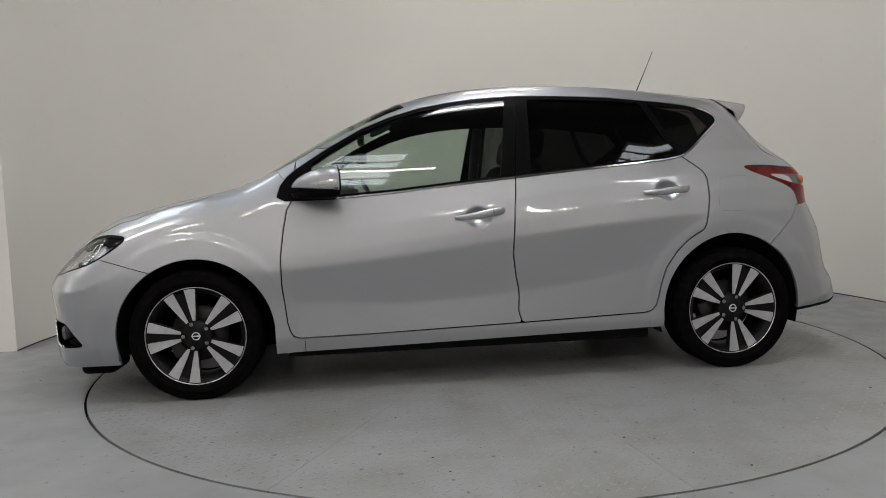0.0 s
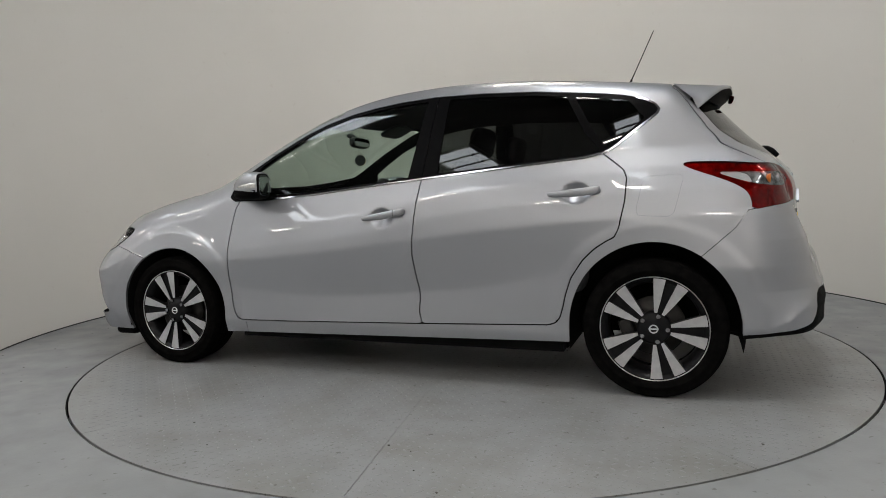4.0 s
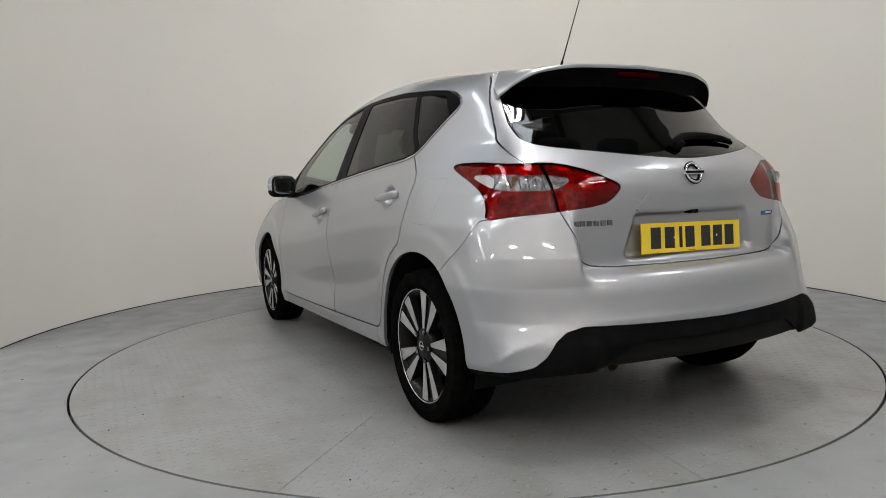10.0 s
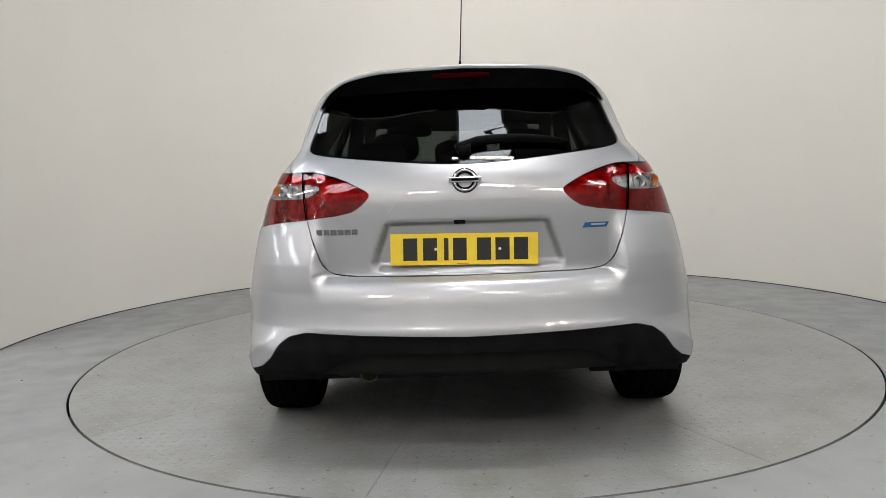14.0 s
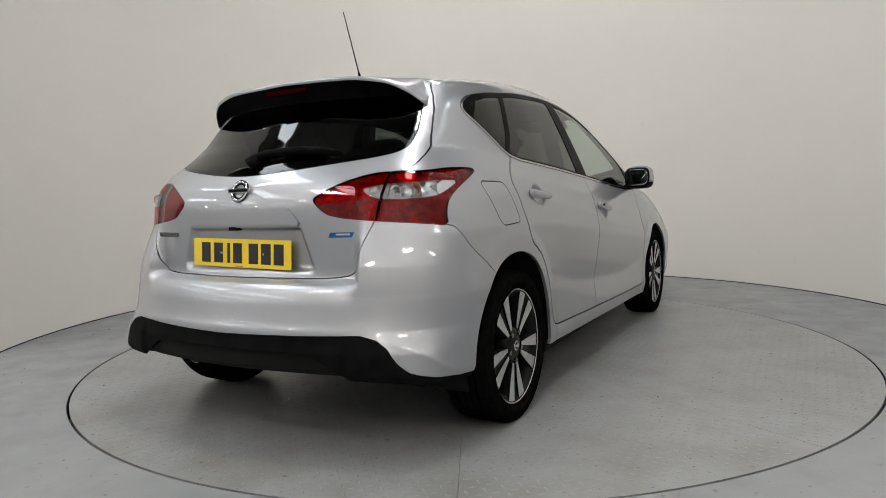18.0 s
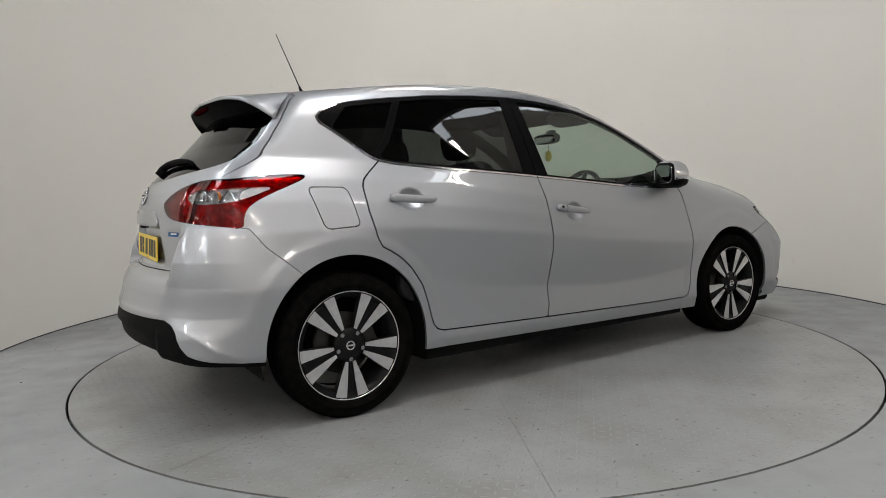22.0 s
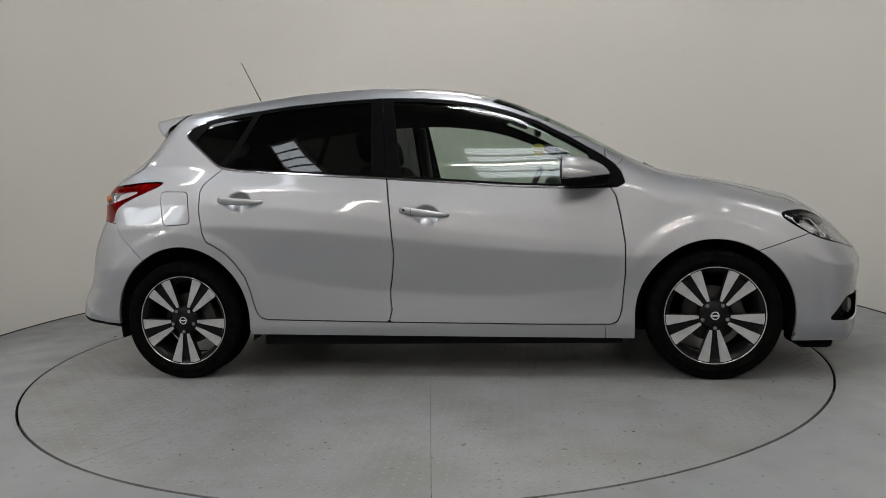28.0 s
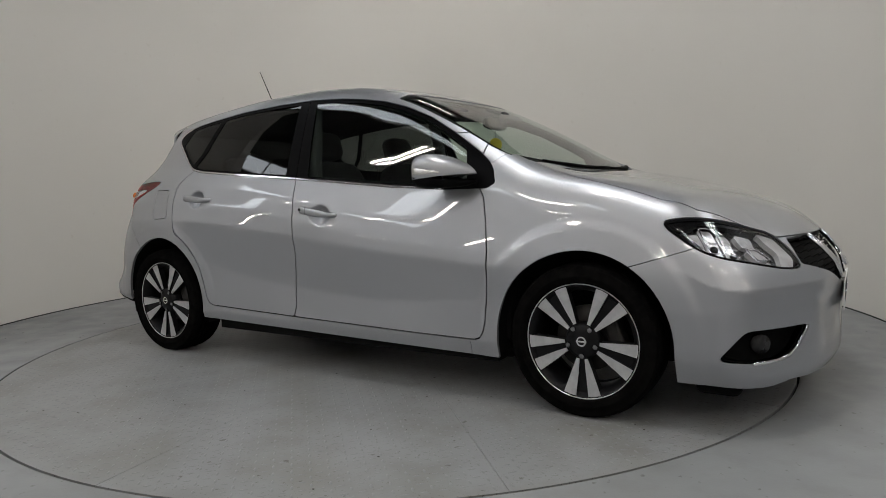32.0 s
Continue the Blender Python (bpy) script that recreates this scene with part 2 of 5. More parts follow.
def ceiling_light(x, y, tubes, length=1.25):
    """A suspended batten whose tubes lie in reflectors; some of them are added fill."""
    ob = tagged(new("ceiling_light"), "lit fluorescent batten with %s in reflectors" % {1: "one white tube", 2: "two white tubes", 4: "four white tubes"}[tubes], "ceiling light", "tube lights over the hall")
    ob.matrix_basis = pose(x, y, LAMP_Z)
    w = 0.075 * tubes + 0.04
    bm = bmesh.new()
    box(bm, -length / 2, length / 2, -w / 2, w / 2, 0.0, 0.08)
    rounded(bm, bm.verts[:], 0.008, 1)
    part("housing", bm, STEEL, ob)
    for i in range(tubes):
        # the part of each tube that shows below its reflector
        bm = bmesh.new()
        y0 = (i - (tubes - 1) / 2) * 0.075
        sheet_rows = [[bm.verts.new((x1, y0 + dy, dz)) for dy, dz in ((-0.022, -0.001), (-0.012, -0.005), (0.012, -0.005), (0.022, -0.001))] for x1 in (-length / 2 + 0.03, length / 2 - 0.03)]
        for k in range(3):
            bm.faces.new((sheet_rows[0][k], sheet_rows[0][k + 1], sheet_rows[1][k + 1], sheet_rows[1][k]))
        part("tube", bm, TUBE, ob)
    for a in (-1, 1):
        bm = bmesh.new()
        box(bm, a * length / 4 - 0.004, a * length / 4 + 0.004, -0.004, 0.004, 0.101, ROOF_Z - LAMP_Z)
        part("hanger", bm, STEEL, ob)


# several eastern and southern battens are unseen fill, added to brighten walls and doors
BATTENS_WITH_FILL = [(0.45, -1.92, 4), (0.45, 1.9, 2), (-0.1, -4.65, 1), (-4.3, -4.6, 4), (4.2, -4.6, 2), (-4.9, -1.8, 2), (5.0, -1.8, 2), (1.4, -7.4, 4), (-1.6, -8.9, 4), (4.2, -8.9, 4), (-3.4, -7.8, 4), (5.6, -7.4, 2)]
BATTENS_WITH_FILL += [(x, y, 2) for y in (-1.8, -4.6, -7.4) for x in (-8.6, -12.2, -15.8, -19.4, -22.4)]
for x, y, tubes in BATTENS_WITH_FILL:
    ceiling_light(x, y, tubes)

# the turntable
DARKSTEEL = varied("dark_steel_gap", (0.006, 0.006, 0.006), (0.010, 0.010, 0.010), 8.0, 0.8, Specular_IOR_Level=0.1)
PLATE = material("painted_checker_plate", (0.36, 0.37, 0.37), 0.33)
v = coords(PLATE)
c = noise_ramp(PLATE, v, 1.3, 0.3, 0.7, (0.219, 0.227, 0.232), (0.256, 0.265, 0.270))
c = mix(PLATE, "MULTIPLY", 1.0, c, noise_ramp(PLATE, v, 6.0, 0.25, 0.55, (0.84, 0.83, 0.80), (1, 1, 1)))
c = mix(PLATE, "MULTIPLY", 1.0, c, noise_ramp(PLATE, v, 30.0, 0.28, 0.34, (0.42, 0.40, 0.37), (1, 1, 1), 3.0))
c = mix(PLATE, "MULTIPLY", 1.0, c, noise_ramp(PLATE, v, 95.0, 0.30, 0.36, (0.6, 0.58, 0.55), (1, 1, 1), 2.0))
c = mix(PLATE, "MULTIPLY", 1.0, c, noise_ramp(PLATE, v, 2.6, 0.34, 0.52, (0.87, 0.85, 0.80), (1, 1, 1), 8.0))
wire(PLATE, c, shader(PLATE).inputs["Base Color"])
TREAD = varied("worn_tread_paint", (0.208, 0.215, 0.219), (0.247, 0.255, 0.259), 3.0, 0.28)
turntable = tagged(new("turntable"), "round grey steel turntable of painted checker plates", "turntable")
PITCH = math.tau / 10


def sector(bm, a0, a1, r0, r1, z0, z1, seg=20):
    """A flat slice of the round deck."""
    loops = []
    for z in (z0, z1):
        ring = [bm.verts.new((r1 * math.cos(a0 + (a1 - a0) * i / seg), r1 * math.sin(a0 + (a1 - a0) * i / seg), z)) for i in range(seg + 1)]
        ring += [bm.verts.new((r0 * math.cos(a), r0 * math.sin(a), z)) for a in (a1, a0)]
        loops.append(ring)
    bm.faces.new(loops[0][::-1])
    bm.faces.new(loops[1])
    n = len(loops[0])
    for i in range(n):
        bm.faces.new((loops[0][i], loops[0][(i + 1) % n], loops[1][(i + 1) % n], loops[1][i]))


for k in range(10):
    a = radians(62.4) + k * PITCH
    bm = bmesh.new()
    sector(bm, a + 0.0005, a + PITCH - 0.0005, 0.02, RING - 0.007, -0.02, 0.0)
    part("deck_plate", bm, PLATE, turntable)
bm = bmesh.new()
lathe(bm, [(0.001, -0.022), (RING - 0.012, -0.022), (RING - 0.012, -0.06), (0.001, -0.06)], 96)
part("deck_frame", bm, DARKSTEEL, turntable)

# raised lozenges of the checker plate
bm = None
rng = np.random.RandomState(4)
step = 0.044
ij = np.arange(-52, 53)
gx, gy = np.meshgrid(ij * step, ij * step, indexing="ij")
odd = ((ij[:, None] + ij[None, :]) % 2).ravel()
cx, cy = gx.ravel(), gy.ravel()
# rows of the pattern follow each plate's own edge
ok = np.hypot(cx, cy) < RING - 0.045
cx, cy, odd = cx[ok], cy[ok], odd[ok]
seam = (np.degrees(np.arctan2(cy, cx)) - 62.4) % 36
ok = np.minimum(seam, 36 - seam) * np.pi / 180 * np.hypot(cx, cy) > 0.022
cx, cy, odd = cx[ok], cy[ok], odd[ok]
turn = np.where(odd == 1, math.pi / 4, -math.pi / 4)
shape = np.array([(-0.016, 0, 0), (-0.008, -0.0046, 0), (0.008, -0.0046, 0), (0.016, 0, 0), (0.008, 0.0046, 0), (-0.008, 0.0046, 0), (-0.009, 0, 0.0015), (0.009, 0, 0.0015)])
c, s = np.cos(turn)[:, None], np.sin(turn)[:, None]
pts = np.stack([cx[:, None] + c * shape[:, 0] - s * shape[:, 1], cy[:, None] + s * shape[:, 0] + c * shape[:, 1], np.repeat(shape[None, :, 2], len(cx), 0)], -1)
base = np.arange(len(cx))[:, None, None] * 8
tri = np.array([(0, 1, 6), (0, 6, 5), (3, 7, 2), (3, 4, 7)])
quad = np.array([(1, 2, 7, 6), (4, 5, 6, 7)])
me = bpy.data.meshes.new("tread")
me.from_pydata(pts.reshape(-1, 3).tolist(), [], (base + tri).reshape(-1, 3).tolist() + (base + quad).reshape(-1, 4).tolist())
me.materials.append(TREAD)
me.shade_smooth()
tread = new("tread", me)
tread.parent = turntable
tagged(tread, "raised lozenge tread of the checker plates", kind="stuff")


# dark steel edging of the pit
bm = bmesh.new()
lathe(bm, [(RING + 0.0005, -0.095), (RING + 0.0005, -0.004), (RING + 0.0045, -0.003), (RING + 0.0045, -0.095)], 192)
tagged(new("pit_edging", mesh_of("pit_edging", bm, DARKSTEEL)), "dark steel edging round the turntable's pit", "floor edging", kind="structure")

# crumbs of dirt on the deck and on the floor
CRUMB = varied("dark_dirt", (0.03, 0.028, 0.025), (0.07, 0.06, 0.05), 60.0, 0.9)


def crumbs(seed, count, r0, r1):
    """Small flat grains of dirt strewn over a ring of floor."""
    rng = np.random.RandomState(seed)
    bm = bmesh.new()
    for _ in range(count):
        a, r, d = rng.uniform(0, math.tau), math.sqrt(rng.uniform(r0 * r0, r1 * r1)), rng.uniform(0.0015, 0.0042)
        v = bmesh.ops.create_icosphere(bm, subdivisions=1, radius=d)["verts"]
        bmesh.ops.transform(bm, matrix=Matrix.Translation((r * math.cos(a), r * math.sin(a), d * 0.3)) @ Matrix.Diagonal((rng.uniform(0.8, 2.2), 1, 0.5, 1)), verts=v)
    return bm


ob = new("deck_dirt", mesh_of("deck_dirt", crumbs(3, 70, 0.4, 2.15), CRUMB))
ob.parent = turntable
tagged(ob, "small dark crumbs of dirt", kind="stuff")
tagged(new("floor_dirt", mesh_of("floor_dirt", crumbs(8, 40, 2.3, 3.0), CRUMB)), "small dark crumbs of dirt on the floor", "dirt", kind="stuff")


# ---- the car's body as one smooth surface ----
# car space: x ahead, y to the car's left, z up, origin on the ground midway between the axles
def curve(xs, ys):
    """A smooth function through a few stations (Catmull-Rom on uneven knots, held flat-safe)."""
    xs, ys = np.array(xs, float), np.array(ys, float)
    if xs[0] > xs[-1]:
        xs, ys = xs[::-1], ys[::-1]
    h, d = np.diff(xs), np.diff(ys) / np.diff(xs)
    m = np.empty(len(xs))
    m[1:-1] = np.where(d[:-1] * d[1:] > 0, 2 * d[:-1] * d[1:] / np.where(d[:-1] + d[1:] == 0, 1, d[:-1] + d[1:]), 0)
    m[0], m[-1] = d[0], d[-1]

    def f(x):
        x = np.asarray(x, float)
        i = np.clip(np.searchsorted(xs, x) - 1, 0, len(xs) - 2)
        t = (x - xs[i]) / h[i]
        lin = np.where(t < 0, ys[0] + m[0] * (x - xs[0]), ys[-1] + m[-1] * (x - xs[-1]))
        t2, t3 = t * t, t * t * t
        s = (2 * t3 - 3 * t2 + 1) * ys[i] + (t3 - 2 * t2 + t) * h[i] * m[i] + (3 * t2 - 2 * t3) * ys[i + 1] + (t3 - t2) * h[i] * m[i + 1]
        return np.where((t < 0) | (t > 1), lin, s)
    return f


# half widths along the car at rising levels
ST = (2.3, 1.9, 1.35, 0.9, 0.0, -0.7, -1.25, -1.5, -1.75, -2.1)
Y_FOOT = curve(ST, (0.74, 0.80, 0.84, 0.85, 0.855, 0.855, 0.845, 0.83, 0.80, 0.72))
Y_SILL = curve(ST, (0.79, 0.85, 0.872, 0.874, 0.876, 0.876, 0.872, 0.865, 0.83, 0.72))
Y_TUCK = curve(ST, (0.80, 0.86, 0.875, 0.871, 0.872, 0.872, 0.873, 0.872, 0.852, 0.745))
Y_LOW = curve(ST, (0.81, 0.87, 0.884, 0.868, 0.860, 0.862, 0.886, 0.880, 0.858, 0.745))
Y_MID = curve(ST, (0.79, 0.86, 0.886, 0.889, 0.893, 0.889, 0.877, 0.850, 0.815, 0.69))
Y_CREASE = curve(ST, (0.75, 0.830, 0.852, 0.858, 0.862, 0.836, 0.80, 0.755, 0.710, 0.56))
Y_HAUNCH = curve(ST, (0.775, 0.850, 0.876, 0.880, 0.884, 0.868, 0.845, 0.806, 0.765, 0.62))
Y_BELT = curve(ST, (0.60, 0.735, 0.815, 0.816, 0.815, 0.80, 0.745, 0.690, 0.615, 0.43))
Z_CREASE = curve((2.3, 1.9, 1.35, 0.9, 0.51, 0.11, -0.227, -0.748, -1.217, -1.515, -2.1), (0.70, 0.72, 0.74, 0.764, 0.804, 0.854, 0.915, 0.982, 1.022, 1.033, 1.035))
Z_BELT = curve((2.3, 1.9, 1.35, 0.94, 0.68, 0.38, 0.087, -0.23, -0.484, -0.76, -1.04, -1.15, -1.5, -2.1), (0.83, 0.885, 0.935, 0.948, 0.945, 0.958, 0.988, 1.017, 1.039, 1.062, 1.086, 1.110, 1.13, 1.14))

GX, GZ = np.arange(-2.3, 2.42, 0.01), np.arange(0.0, 1.75, 0.005)


def width_table():
    rows = []
    for x in GX:
        zc, zb = float(Z_CREASE(x)), float(Z_BELT(x))
        zl = 0.34 + 0.13 * min(max((0.8 - x) / 1.8, 0), 1)
        k = 0.12 - 0.08 * math.exp(-((x + 0.1) / 0.75) ** 4)
        zs = [-0.2, 0.18, 0.275, 0.315, zl + k, (zl + 0.12 + zc) / 2, zc - 0.10, zc, zb]
        ys = [float(Y_FOOT(x)) - 0.06] + [float(f(x)) for f in (Y_FOOT, Y_SILL, Y_TUCK, Y_LOW, Y_MID, Y_HAUNCH, Y_CREASE, Y_BELT)]
        for dz in np.linspace(0.02, 0.7, 35):
            zs.append(zb + dz)
            ys.append(ys[8] - 0.36 * dz - 0.16 * dz * dz)
        rows.append(np.interp(GZ, zs, ys))
    w = np.array(rows)
    k = np.exp(-0.5 * (np.arange(-9, 10) / 1.7) ** 2)
    k /= k.sum()
    pad = np.pad(w, ((0, 0), (9, 9)), mode="edge")
    near = sum(k[i] * pad[:, i:i + len(GZ)] for i in range(19))
    # the fenders are rounder than the doors
    k = np.exp(-0.5 * (np.arange(-27, 28) / 10.0) ** 2)
    k /= k.sum()
    pad = np.pad(w, ((0, 0), (27, 27)), mode="edge")
    far = sum(k[i] * pad[:, i:i + len(GZ)] for i in range(55))
    s = np.clip((GX[:, None] - 0.80) / 0.40, 0, 1) * np.clip((GZ[None, :] - 0.42) / 0.15, 0, 1)
    s = s * s * (3 - 2 * s)
    w = near * (1 - s) + far * s
    k = np.exp(-0.5 * (np.arange(-15, 16) / 5.0) ** 2)
    k /= k.sum()
    pad = np.pad(w, ((15, 15), (0, 0)), mode="reflect", reflect_type="odd")
    w = sum(k[i] * pad[i:i + len(GX)] for i in range(31))
    # flared wheel arches
    for wx in (1.35, -1.35):
        r = np.hypot(GX[:, None] - wx, GZ[None, :] - 0.32)
        e = np.clip((0.495 - r) / 0.05, 0, 1)
        w += (0.006 if wx > 0 else 0.005) * e * e * (3 - 2 * e) * (GZ[None, :] < 0.85)
    # the crease round the front bumper, its chin, and the flared lip of the rear one
    fade = np.clip((GX[:, None] - 1.72) / 0.25, 0, 1)
    zc = np.interp(GX, (1.65, 1.84, 1.98, 2.11), (0.655, 0.56, 0.535, 0.50))[:, None]
    w += 0.012 * fade * np.exp(-np.abs(GZ[None, :] - zc) / 0.035)
    w += 0.014 * fade * np.exp(-((GZ[None, :] - 0.23) / 0.05) ** 2)
    fade = np.clip((-1.78 - GX[:, None]) / 0.15, 0, 1)
    zc = np.interp(GX, (-2.1, -2.0, -1.9, -1.75), (0.47, 0.44, 0.36, 0.30))[:, None]
    w += 0.016 * fade * np.exp(-np.abs(GZ[None, :] - zc) / 0.04)
    # finger cups behind the door handles
    for cx, cz in ((-0.028, 0.832), (-1.012, 0.929)):
        r2 = ((GX[:, None] - cx) / 0.066) ** 2 + ((GZ[None, :] - cz) / 0.050) ** 2
        w -= 0.034 * np.clip(1 - r2, 0, 1) ** 1.1
    return w


WT = width_table()


def half_width(x, z):
    i, j = np.clip((x - GX[0]) / 0.01, 0, len(GX) - 1.001), np.clip((z - GZ[0]) / 0.005, 0, len(GZ) - 1.001)
    a, b = i.astype(int), j.astype(int)
    s, t = i - a, j - b
    return (WT[a, b] * (1 - s) + WT[a + 1, b] * s) * (1 - t) + (WT[a, b + 1] * (1 - s) + WT[a + 1, b + 1] * s) * t


TOP = curve((2.6, 2.2, 2.1, 2.05, 1.95, 1.85, 1.75, 1.65, 1.50, 1.35, 1.25, 1.20, 1.15, 1.05, 0.95, 0.84, 0.72, 0.60, 0.45, 0.30, 0.15, -0.04, -0.35, -0.65, -0.94, -1.22, -1.40, -1.6, -2.2),
            (0.36, 0.63, 0.71, 0.752, 0.817, 0.867, 0.905, 0.930, 0.968, 0.996, 1.012, 1.025, 1.050, 1.105, 1.165, 1.228, 1.293, 1.352, 1.420, 1.468, 1.503, 1.530, 1.545, 1.537, 1.514, 1.482, 1.460, 1.43, 1.33))
FRONT = curve((0.0, 0.15, 0.22, 0.27, 0.34, 0.44, 0.49, 0.52, 0.55, 0.60, 0.65, 0.70, 0.77, 0.83, 0.90, 1.0), (2.15, 2.20, 2.230, 2.231, 2.228, 2.234, 2.241, 2.243, 2.241, 2.236, 2.220, 2.19, 2.13, 2.08, 2.02, 1.93))
REAR = curve((0.0, 0.20, 0.29, 0.34, 0.40, 0.44, 0.475, 0.50, 0.54, 0.58, 0.63, 0.66, 0.70, 0.80, 0.90, 0.986, 1.06, 1.14, 1.20, 1.40, 1.6),
             (-1.95, -2.03, -2.10, -2.135, -2.140, -2.132, -2.128, -2.119, -2.108, -2.098, -2.072, -2.014, -2.009, -2.009, -2.006, -1.986, -1.935, -1.85, -1.785, -1.60, -1.42))
REAR_CORNER = curve((0.0, 0.20, 0.29, 0.34, 0.40, 0.44, 0.47, 0.52, 0.58, 0.63, 0.69, 0.74, 0.80, 0.86, 0.92, 0.986, 1.06, 1.14, 1.20, 1.40, 1.6),
                    (-1.95, -2.04, -2.12, -2.150, -2.150, -2.138, -2.128, -2.112, -2.099, -2.088, -2.070, -2.052, -2.027, -2.003, -1.988, -1.975, -1.935, -1.85, -1.785, -1.60, -1.42))


_kx = np.linspace(-0.3, 0.3, 41)
_kw = np.exp(-0.5 * (_kx / 0.12) ** 2)
_tx = np.arange(-2.4, 2.81, 0.01)
_ts = sum(w * TOP(_tx + d) for w, d in zip(_kw / _kw.sum(), _kx))


def top_line(x, y):
    """The upper profile; out towards the fenders the dip before the windscreen fills up."""
    s = np.clip((y - 0.42) / 0.24, 0, 1) * np.clip((x - 0.55) / 0.3, 0, 1) * np.clip((1.95 - x) / 0.3, 0, 1)
    s = s * s * (3 - 2 * s)
    a = TOP(x)
    return a + s * np.maximum(np.interp(x, _tx, _ts) - a, -0.004)


def smax(a, b, r):
    h = np.maximum(r - np.abs(a - b), 0) / r
    return np.maximum(a, b) + h * h * r * 0.25


def lengthways(x, y):
    """x measured along the bowed plan of the nose and the windscreen."""
    s = np.clip((x + 0.3) / 0.8, 0, 1)
    t = np.clip((x - 1.68) / 0.36, 0, 1)
    return x + 0.10 * s * s * (3 - 2 * s) * y * y - 0.055 * t * t * (3 - 2 * t) * np.clip(1 - y * y / 0.25, 0, 1)


def body(p):
    """Below zero inside the car's skin."""
    x, y, z = p[:, 0], np.abs(p[:, 1]), p[:, 2]
    side = y - half_width(x, z)
    camber = np.interp(x, (0.0, 0.4, 1.1, 1.3), (0.09, 0.06, 0.06, 0.03))
    top = (z - top_line(lengthways(x, y), y) + camber * y * y) * 0.9
    front = x + np.interp(z, (0.55, 0.60, 0.65, 0.70), (0.34, 0.43, 0.54, 0.65)) * np.minimum(y * y, 0.26) + 0.42 * np.maximum(y * y - 0.26, 0) - FRONT(z)
    bow = np.interp(z, (0.3, 0.6, 0.70, 0.95, 1.05, 1.2, 1.4), (0.26, 0.26, 0.23, 0.245, 0.32, 0.45, 0.42))
    s = np.clip((y - 0.505) / 0.055, 0, 1)
    s = s * s * (3 - 2 * s)
    rear = (REAR(z) * (1 - s) + REAR_CORNER(z) * s + bow * y * y - x) * np.interp(z, (0.95, 1.1), (1.0, 0.8))
    # the hollow behind the number plate
    dent = np.clip((0.35 - 0.35 * np.maximum(z - 0.70, 0) - y) / 0.035, 0, 1) * np.clip((z - 0.668) / 0.03, 0, 1) * np.clip((0.848 - z) / 0.014, 0, 1)
    rear = rear + 0.028 * dent * dent * (3 - 2 * dent)
    g = smax(side, top, np.interp(x, (0.7, 1.3), (0.11, 0.14)))
    g = smax(g, rear, np.interp(z, (0.32, 0.48, 0.84, 0.98), (0.06, 0.20, 0.20, 0.06)))
    return smax(g, front, 0.08)


def cage(nx=340, ny=80, nz=136):
    """A box of points round the left half of the car, as faces of quads."""
    xs, ys, zs = np.linspace(-2.25, 2.40, nx + 1), np.linspace(0, 0.97, ny + 1), np.linspace(0.14, 1.62, nz + 1)
    pts, faces, seen = [], [], {}

    def vid(i, j, k):
        key = (i, j, k)
        if key not in seen:
            seen[key] = len(pts)
            pts.append((xs[i], ys[j], zs[k]))
        return seen[key]
    for i in range(nx):
        for k in range(nz):
            faces.append((vid(i, ny, k), vid(i, ny, k + 1), vid(i + 1, ny, k + 1), vid(i + 1, ny, k)))
    for i in range(nx):
        for j in range(ny):
            faces.append((vid(i, j, nz), vid(i + 1, j, nz), vid(i + 1, j + 1, nz), vid(i, j + 1, nz)))
    for j in range(ny):
        for k in range(nz):
            faces.append((vid(0, j, k), vid(0, j, k + 1), vid(0, j + 1, k + 1), vid(0, j + 1, k)))
            faces.append((vid(nx, j, k), vid(nx, j + 1, k), vid(nx, j + 1, k + 1), vid(nx, j, k + 1)))
    return np.array(pts), faces


def project(c, level=0.0):
    core = np.stack([np.clip(c[:, 0], -1.45, 1.75) * 0.88, 0 * c[:, 0], np.clip(c[:, 2], 0.42, 0.92)], -1)
    core[:, 2] = 0.3 * core[:, 2] + 0.7 * np.clip(c[:, 2], 0.2, 0.92)
    lo, hi = np.zeros(len(c)), np.ones(len(c))
    done = np.zeros(len(c), bool)
    for s in np.linspace(1, 0, 60):
        inside = body(core + (c - core) * s) < level
        new_in = inside & ~done
        lo[new_in] = s
        done |= inside
        hi = np.where(~done, s, hi)
    for _ in range(14):
        mid = (lo + hi) / 2
        inside = body(core + (c - core) * mid[:, None]) < level
        lo, hi = np.where(inside, mid, lo), np.where(inside, hi, mid)
    return core + (c - core) * ((lo + hi) / 2)[:, None]


def slopes(p):
    g = []
    for k in range(3):
        d = np.zeros(3)
        d[k] = 0.004
        g.append(body(p + d) - body(p - d))
    g = np.stack(g, -1)
    g[p[:, 1] < 1e-4, 1] = 0
    return g / np.linalg.norm(g, axis=1)[:, None]


C0, F0 = cage()
P0 = project(C0)
N0 = slopes(P0)


# ---- cutting the skin into panels ----
VERTS, NORMS = [tuple(p) for p in P0], [tuple(p) for p in N0]


